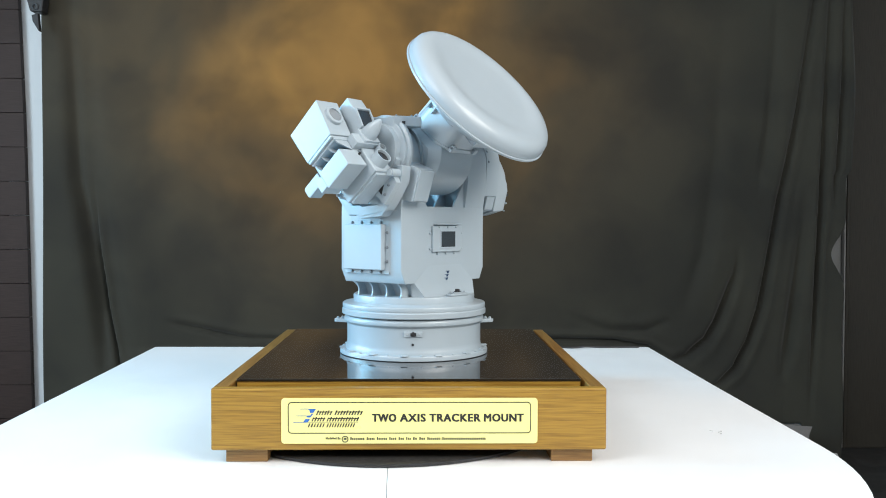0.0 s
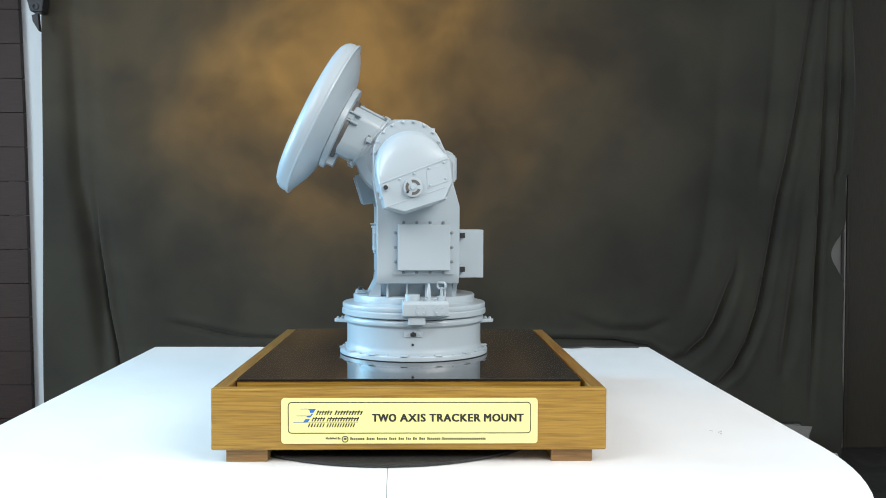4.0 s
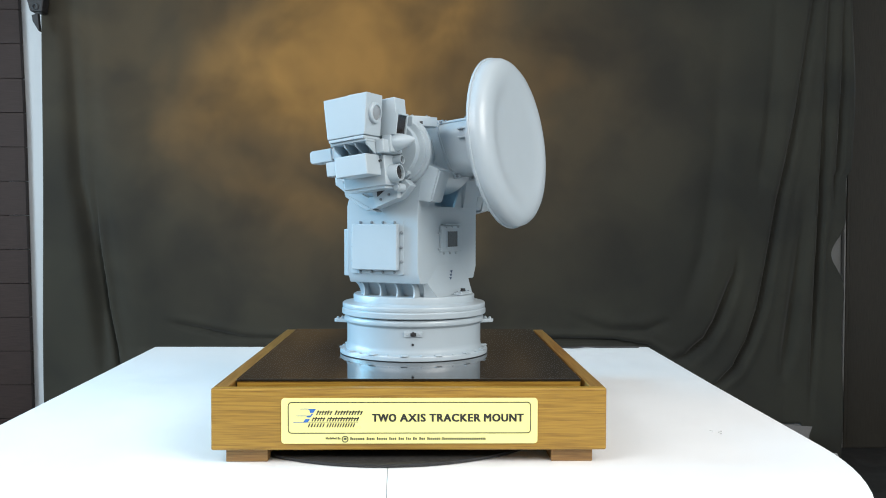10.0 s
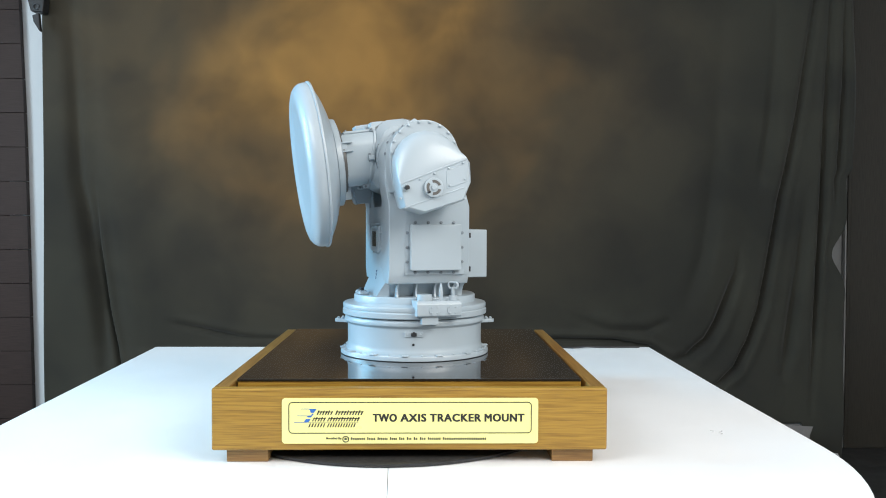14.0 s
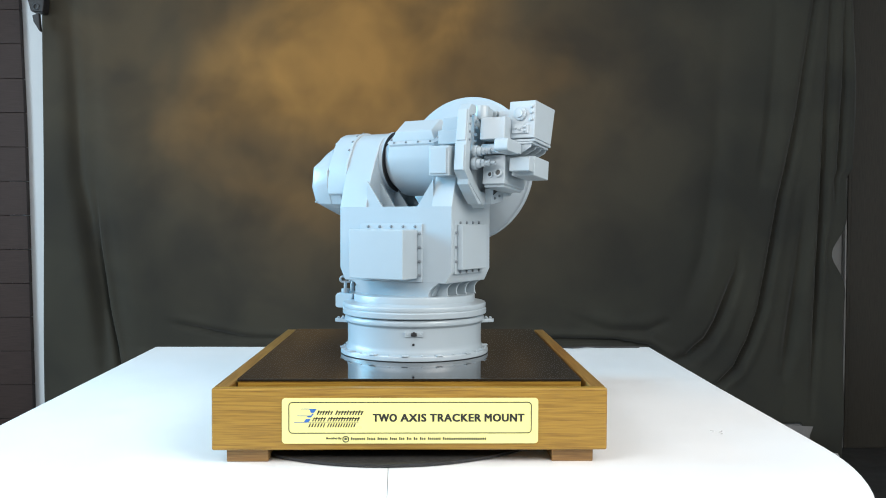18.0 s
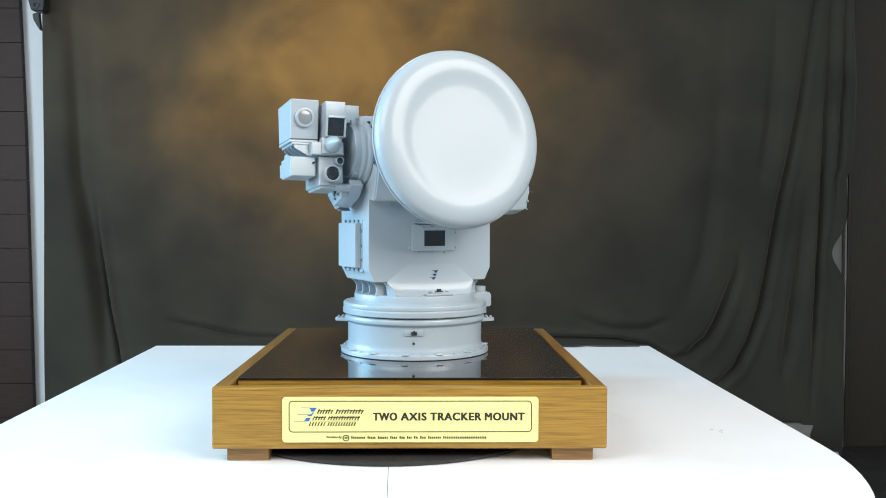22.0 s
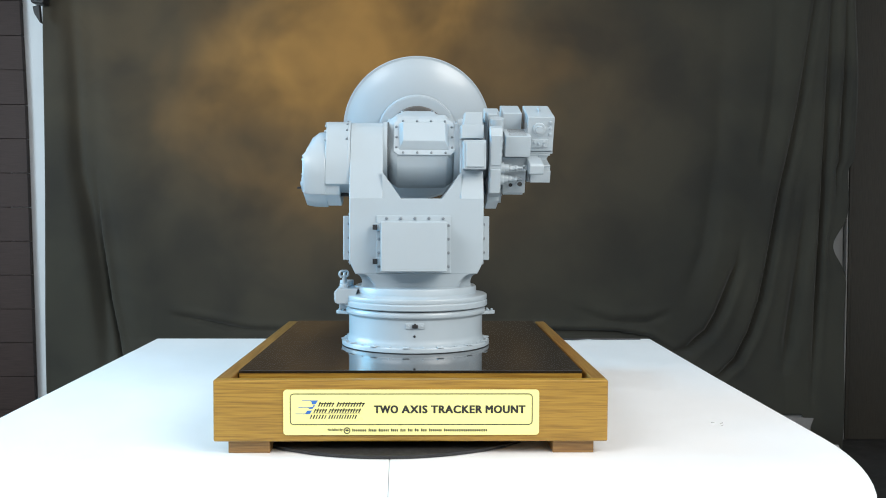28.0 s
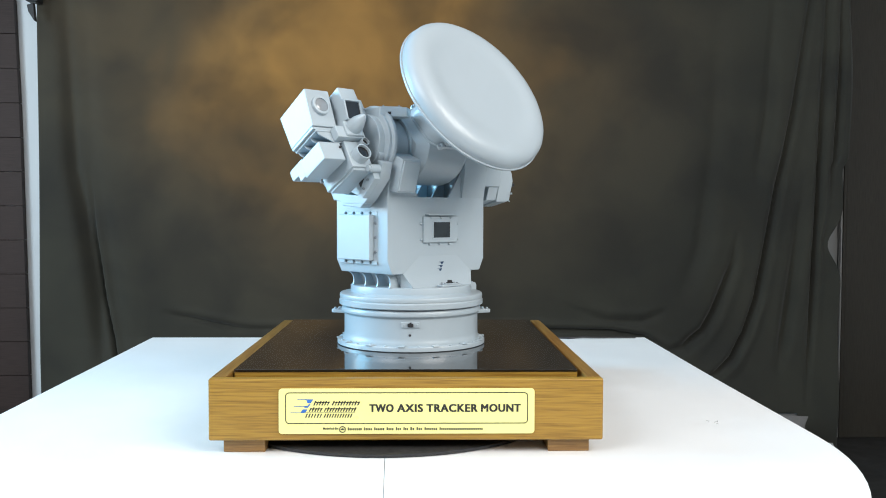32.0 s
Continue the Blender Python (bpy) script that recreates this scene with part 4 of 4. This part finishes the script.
    part("radome", lathe([(r, -y) for r, y in face], 1, 128, None, DX), SHELL, dish, "glossy dished radome", smooth=60)
    # ---- the sensor carrier
    part("trunnion_disc", lathe([(0.0, -0.0575), (0.030, -0.0575), (0.030, -0.0925), (0.0468, -0.0927), (0.0478, -0.0935), (0.0478, -0.0972), (0.0468, -0.0982), (0.0440, -0.0985), (0.0432, -0.0992), (0.0432, -0.1030), (0.0422, -0.1038), (0.0365, -0.1042), (0.0355, -0.1050), (0.0355, -0.1130), (0.0345, -0.1140), (0.0, -0.1140)], 0, 64), PAINT, ob)
    outer = [(0.0660, 0.0450), (0.0665, 0.0530), (0.0700, 0.0545), (0.080, 0.0545), (0.0875, 0.045), (0.0880, 0.010), (0.0895, -0.009), (0.0890, -0.0365), (0.0780, -0.0460), (0.0770, -0.0530), (0.0460, -0.0755), (0.0260, -0.0735),
             (-0.008, -0.0645), (-0.024, -0.050)]
    inner = [(0.0690, 0.0420), (0.0700, 0.0415), (0.0715, 0.0412), (0.0745, 0.0420), (0.0775, 0.038), (0.0775, 0.010), (0.0770, -0.009), (0.0760, -0.0310), (0.0660, -0.0390), (0.0640, -0.0430), (0.0420, -0.0580), (0.0240, -0.0570),
             (-0.002, -0.0500), (-0.016, -0.041)]
    b = bmesh.new()
    rings = [[b.verts.new((x, y, z)) for y, z in path] for path, x in ((outer, -0.1005), (inner, -0.1005), (inner, -0.1175), (outer, -0.1175))]
    n = len(outer)
    for k in range(4):
        p, q = rings[k], rings[(k + 1) % 4]
        for i in range(n - 1):
            b.faces.new([p[i], p[i + 1], q[i + 1], q[i]])
    for i in (0, n - 1):
        b.faces.new([r[i] for r in rings])
    bmesh.ops.recalc_face_normals(b, faces=b.faces)
    carrier = part("carrier_frame", soften(b, 0.0010), PAINT, ob)
    part("carrier_web", prism([(0.060, 0.044), (-0.016, 0.040), (-0.019, -0.034), (0.006, -0.050), (0.046, -0.0585), (0.060, -0.040)], 0, -0.1120, -0.1040, 0.0006), PAINT, carrier)
    part("top_block", box(-0.1200, -0.0990, -0.012, 0.012, 0.0360, 0.0600, 0.001), PAINT_B, carrier)
    part("top_block", box(-0.1160, -0.1020, 0.014, 0.030, 0.0380, 0.0610, 0.001), PAINT_B, carrier)
    part("top_cap", rod(0.0105, 2, 0.040, 0.0590, -0.1130, 0.043, 28), PAINT_B, carrier)
    part("rear_strip", box(-0.1160, -0.1020, 0.0870, 0.0900, 0.004, 0.046, 0.0007), PAINT_B, carrier)
    part("rear_strip", box(-0.1160, -0.1020, 0.0880, 0.0915, -0.036, -0.002, 0.0007), PAINT_B, carrier)
    for k in range(4):
        bolt(carrier, 0, -1, (-0.1120, 0.0570, 0.0080 + 0.0095 * k), 0.0022, 0.0040, PAINT_B)
        bolt(carrier, 0, -1, (-0.1175, 0.0820, 0.0060 + 0.0105 * k), 0.0014, 0.0018)
    part("lower_plate", prism([(0.030, -0.0520), (-0.004, -0.0460), (-0.010, -0.0520), (-0.008, -0.0650), (0.026, -0.0735)], 0, -0.1265, -0.1172, 0.0006), PAINT_B, carrier)
    # slot drawn as a black triangle laid on the plate, not cut through
    part("lower_slot", prism([(0.0215, -0.0525), (0.004, -0.0495), (0.0215, -0.0600)], 0, -0.1272, -0.1262, 0.0), DARK, carrier)
    part("lower_channel", prism([(0.0740, -0.0505), (0.0700, -0.0540), (0.0300, -0.0790), (0.0340, -0.0760)], 0, -0.1185, -0.1005, 0.0006), PAINT_B, carrier)
    for y, z in ((0.004, -0.0590), (0.017, -0.0640)):
        bolt(carrier, 0, -1, (-0.1265, y, z), 0.0016, 0.0024)
    part("pivot_stub", rod(0.0055, 0, -0.1330, -0.1150, -0.012, -0.052, 20), PAINT_B, carrier)
    part("pivot_cap", rod(0.0045, 0, -0.1360, -0.1328, -0.012, -0.052, 20), PAINT_B, carrier)
    # the tall outer box camera
    a = part("camera_box", prism([(0.0460, 0.0120), (0.0465, 0.0620), (-0.0180, 0.0630), (-0.0090, 0.0120)], 0, -0.1950, -0.1570, 0.0012), PAINT_B, ob, "tall box camera")
    tf = pose(-0.1765, -0.0125, 0.0400, math.degrees(math.atan2(0.009, 0.051)), 0, 0)
    part("lens_ring", lathe([(0.0096, 0.002), (0.0128, 0.002), (0.0130, -0.0052), (0.0120, -0.0062), (0.0096, -0.0062)], 1, 36, None, tf, True), PAINT_B, a)
    part("lens", lathe([(0.0, -0.0062), (0.0060, -0.0058), (0.0098, -0.0048), (0.0098, 0.002), (0.0, 0.002)], 1, 32, None, tf), PALE, a, "grey glossy round lens")
    part("base_plate", box(-0.1955, -0.1565, -0.0075, 0.0440, 0.0078, 0.0112, 0.0005), PAINT_B, a)
    hl = bmesh.new()
    for y in (0.0060, 0.0200):
        rod(0.0012, 2, 0.0610, 0.0660, -0.176, y, 10, 0.0003, hl)
    rod(0.0014, 1, 0.0050, 0.0210, -0.176, 0.0660, 10, 0.0003, hl)
    part("handle", hl, PAINT_B, a)
    part("dial", lathe([(0.0092, 0.0455), (0.0092, 0.0485), (0.0080, 0.0493), (0.0055, 0.0491), (0.0050, 0.0515), (0.0, 0.0518)], 1, 32, None, Matrix.Translation((-0.1735, 0, 0.0445))), PAINT_B, a)
    part("lower_bezel", box(-0.1870, -0.1630, 0.0455, 0.0482, 0.0180, 0.0300, 0.0006), PAINT_B, a)
    for x, z in ((-0.1815, 0.0265), (-0.1740, 0.0235), (-0.1680, 0.0255), (-0.1815, 0.0212)):
        bolt(a, 1, 1, (x, 0.0482, z), 0.0018, 0.0024, PAINT_B)
    for z in (0.0370, 0.0460, 0.0540):
        bolt(a, 1, 1, (-0.1895, 0.0460, z), 0.0024, 0.0026, PAINT_B)
    # the hooded sight with its window
    s = part("hooded_sight", prism([(0.0160, 0.0130), (0.0160, 0.0595), (-0.0320, 0.0595), (-0.0320, 0.0380), (-0.0255, 0.0130)], 0, -0.1525, -0.1250, 0.0012), PAINT_B, ob, "hooded sight box")
    part("sight_window", prism([(-0.0300, 0.0370), (-0.0326, 0.0372), (-0.0266, 0.0150), (-0.0240, 0.0148)], 0, -0.1508, -0.1268, 0.0003), LENS, s, "dark sight window")
    fr = bmesh.new()
    for x0, x1 in ((-0.1526, -0.1500), (-0.1275, -0.1248)):
        prism([(-0.0300, 0.0400), (-0.0350, 0.0400), (-0.0285, 0.0130), (-0.0240, 0.0130)], 0, x0, x1, 0.0004, fr)
    box(-0.1500, -0.1275, -0.0350, -0.0310, 0.0372, 0.0400, 0.0004, fr)
    part("window_hood", fr, PAINT_B, s)
    lv = part("louvred_box", box(-0.1605, -0.1240, 0.0220, 0.0650, 0.0085, 0.0385, 0.0012), PAINT_B, ob, "louvred electronics box")
    # flat dark strips paint the shaded slits; the top is not cut
    for k in range(6):
        part("louvre", box(-0.1550, -0.1300, 0.0262 + 0.0062 * k, 0.0274 + 0.0062 * k, 0.0383, 0.0388, 0.0), RECESS, lv)
    # cooling bay under the camera
    bay = part("cooling_bay", box(-0.1920, -0.1250, -0.0080, 0.0440, 0.0045, 0.0076, 0.0006), PAINT_B, ob)
    for k in range(4):
        y = -0.0060 + 0.0157 * k
        part("bay_rib", prism([(-0.1900, 0.0047), (-0.1560, 0.0047), (-0.1560, -0.0110), (-0.1680, -0.0110), (-0.1880, 0.0000)], 1, y - 0.0009, y + 0.0009, 0.0002), PAINT, bay)
    part("bay_back", box(-0.1590, -0.1540, -0.0065, 0.0430, -0.0110, 0.0046, 0.0003), PAINT, bay)
    part("side_block", box(-0.1690, -0.1250, -0.0190, -0.0070, -0.0098, 0.0074, 0.0012), PAINT_B, bay)
    # pointed pod
    part("pointed_pod", lathe([(0.0, -0.0500), (0.0026, -0.0482), (0.0064, -0.0415), (0.0094, -0.0335), (0.0110, -0.0255), (0.0112, -0.0120), (0.0, -0.0120)], 1, 32, None, Matrix.Translation((-0.1420, 0, 0.0040))), PAINT_B, ob, "pointed round pod")
    pod_arm = part("pod_saddle", prism([(-0.0225, -0.0085), (-0.0225, 0.0130), (-0.0105, 0.0130), (-0.0060, -0.0085)], 0, -0.1560, -0.1285, 0.0008), PAINT_B, ob)
    bolt(pod_arm, 0, -1, (-0.1560, -0.0165, 0.0030), 0.0014, 0.0016, PAINT_B)
    # rear bar and its cable glands
    bar = part("rear_bar", prism([(0.0540, -0.0115), (0.0845, -0.0115), (0.0872, -0.0090), (0.0872, 0.0025), (0.0845, 0.0052), (0.0540, 0.0052)], 0, -0.1770, -0.1570, 0.0014), PAINT_B, ob, "stubby rear bar")
    part("bar_arm", box(-0.1750, -0.1210, 0.0400, 0.0545, -0.0090, 0.0046, 0.0010), PAINT_B, bar)
    for y, z in ((0.0660, -0.0075), (0.0660, -0.0235)):
        plug = part("cable_gland", rod(0.0084, 0, -0.1170, -0.1235, y, z, 28), PAINT_B, bar)
        part("gland_boss", rod(0.0062, 0, -0.1235, -0.1300, y, z, 24), PAINT_B, plug)
        part("gland_nut", rod(0.0054, 0, -0.1303, -0.1352, y, z, 6), PAINT_B, plug)
        part("gland_collar", rod(0.0040, 0, -0.1352, -0.1395, y, z, 18), PAINT_B, plug)
        part("gland_nut", rod(0.0046, 0, -0.1395, -0.1430, y, z, 6), PAINT_B, plug)
        part("gland_pin", rod(0.0020, 0, -0.1430, -0.1500, y, z + 0.0006, 12), PAINT_B, plug)
        if z > -0.015:
            ring = [(0.0034 + 0.0013 * math.cos(2 * math.pi * q / 8), 0.0013 * math.sin(2 * math.pi * q / 8)) for q in range(8)]
            part("gland_eye", lathe(ring, 1, 20, None, pose(-0.1530, y, z + 0.0006, 20, 0, 0), True), PAINT_B, plug)
    # laser block and its tubes
    c = part("laser_block", box(-0.1575, -0.1245, -0.0115, 0.0520, -0.0495, -0.0105, 0.0014), PAINT_B, ob, "laser block with two tubes")
    for x, z, r, y1 in ((-0.1425, -0.0345, 0.0110, -0.0250), (-0.1315, -0.0175, 0.0056, -0.0235)):
        tube = part("tube", lathe([(r * 0.82, -0.0105), (r, -0.0105), (r, y1 + 0.001), (r * 0.97, y1), (r * 0.86, y1), (r * 0.82, y1 + 0.002)], 1, 36, None, Matrix.Translation((x, 0, z)), True), PAINT_B, c)
        part("tube_lens", rod(r * 0.84, 1, y1 + 0.0070, y1 + 0.0035, x, z, 32), LENS, tube, "dark glass lens")
    part("block_foot", box(-0.1550, -0.1260, -0.0080, 0.0480, -0.0530, -0.0493, 0.0005), PAINT_B, c)
    # each port's hole is a dark disc, the shade in its colour
    port = part("block_port", lathe([(0.0036, 0.0516), (0.0056, 0.0516), (0.0056, 0.0560), (0.0036, 0.0560)], 1, 20, None, Matrix.Translation((-0.1490, 0, -0.0345)), True), PAINT_B, c)
    part("port_dark", rod(0.0036, 1, 0.0516, 0.0532, -0.1490, -0.0345, 16), RECESS, port)
    port = part("block_port", lathe([(0.0030, 0.0516), (0.0046, 0.0516), (0.0046, 0.0540), (0.0030, 0.0540)], 1, 20, None, Matrix.Translation((-0.1360, 0, -0.0365)), True), PAINT_B, c)
    part("port_dark", rod(0.0030, 1, 0.0516, 0.0526, -0.1360, -0.0365, 16), DARK, port)
    part("block_arm", box(-0.1640, -0.1570, 0.0000, 0.0300, -0.0300, -0.0150, 0.0008), PAINT_B, c)
    # plain outer box
    d_ = part("outer_box", box(-0.1945, -0.1610, -0.0075, 0.0390, -0.0370, -0.0110, 0.0014), PAINT_B, ob, "plain outer sensor box")
    part("outer_box_tray", box(-0.1930, -0.1640, 0.0385, 0.0530, -0.0330, -0.0150, 0.0010), PAINT_B, d_)
    part("outer_box_pin", rod(0.0016, 1, -0.0110, -0.0073, -0.1640, -0.0190, 12), DARK, d_)
    return ob


HEAD = head()

# ---- movement ----
TURN = [(0, 50.6), (0.5, 33.4), (1, 15.9), (1.5, -1), (2, -18.3), (2.5, -35), (3, -51.2), (3.5, -68.3), (5.5, -137.5), (6, -157.7), (6.5, -175), (7, -192.2), (7.5, -210), (8, -227.6), (8.5, -244.9), (9, -263.2), (9.5, -281.3), (10, -297.7), (10.5, -316.5), (11, -333.5), (11.5, -351.5), (12, -369), (12.5, -386.5), (13, -402.9), (13.5, -419.9), (14, -436.6), (14.5, -453.5), (16.5, -520.8), (17, -537.5), (17.5, -554.5), (18, -571.5), (18.5, -587.4), (19, -603.5), (19.5, -621), (20, -637.4), (20.5, -651.8), (21, -665.9), (21.5, -679.7), (22, -695.5), (22.5, -711.7), (23, -728.4), (23.5, -744.7), (24, -761.4), (24.5, -777), (25, -793.9), (25.5, -811.7), (27.5, -880), (28, -898.2), (28.5, -915), (29, -933), (29.5, -950.8), (30, -968.1), (30.5, -986.1), (31, -1003.4), (31.5, -1020.4), (32, -1037.1)]
NOD = [(0, 40.5), (0.5, 39.4), (1, 38.1), (1.5, 35.8), (2, 34.3), (2.5, 31.4), (3, 30.5), (3.5, 28.9), (5.6, 19.2), (6, 17.8), (7, 14.8), (7.8, 13.1), (8, 12.9), (8.5, 11.3), (9, 9.7), (9.4, 8.6), (10, 6.4), (10.4, 4.9), (11, 3.5), (11.5, 2.1), (12, 0.1), (12.5, -1.6), (13, -3.6), (13.5, -5.3), (14.4, -8.8), (17.2, -8.9), (17.5, -8.1), (18, -6.2), (18.5, -5.1), (19, -3.9), (19.5, -2.4), (20, -1.1), (20.5, -0.4), (21, 1.4), (21.5, 2.8), (22, 5.0), (22.8, 7.1), (23, 7.7), (23.5, 9.7), (24, 11.0), (24.2, 11.6), (24.5, 12.5), (25, 13.9), (25.5, 15.3), (28, 20.2), (28.5, 22.0), (29, 24.2), (29.5, 25.8), (30, 26.6), (30.5, 27.2), (31.5, 30.0), (32, 31.5)]


def between(table, t):
    """A smooth curve through the table's rows."""
    for k in range(len(table) - 1):
        (t0, v0), (t1, v1) = table[k], table[k + 1]
        if t <= t1:
            break
    before, after = table[max(k - 1, 0)], table[min(k + 2, len(table) - 1)]
    m0 = (v1 - before[1]) / (t1 - before[0])
    m1 = (after[1] - v0) / (after[0] - t0)
    h = t1 - t0
    s = (t - t0) / h
    return (2 * s ** 3 - 3 * s ** 2 + 1) * v0 + (s ** 3 - 2 * s ** 2 + s) * h * m0 + (-2 * s ** 3 + 3 * s ** 2) * v1 + (s ** 3 - s ** 2) * h * m1


def motions():
    turns, nods = [], []
    for k in range(97):
        t = k / 3
        turn = pose(AXIS_X, 0, DECK, 0, 0, between(TURN, t))
        turns.append((t, turn))
        nods.append((t, turn @ pose(0, TILT_Y, TILT_Z, -between(NOD, t), 0, 0)))
    walk(TURRET, turns)
    walk(HEAD, nods)


motions()
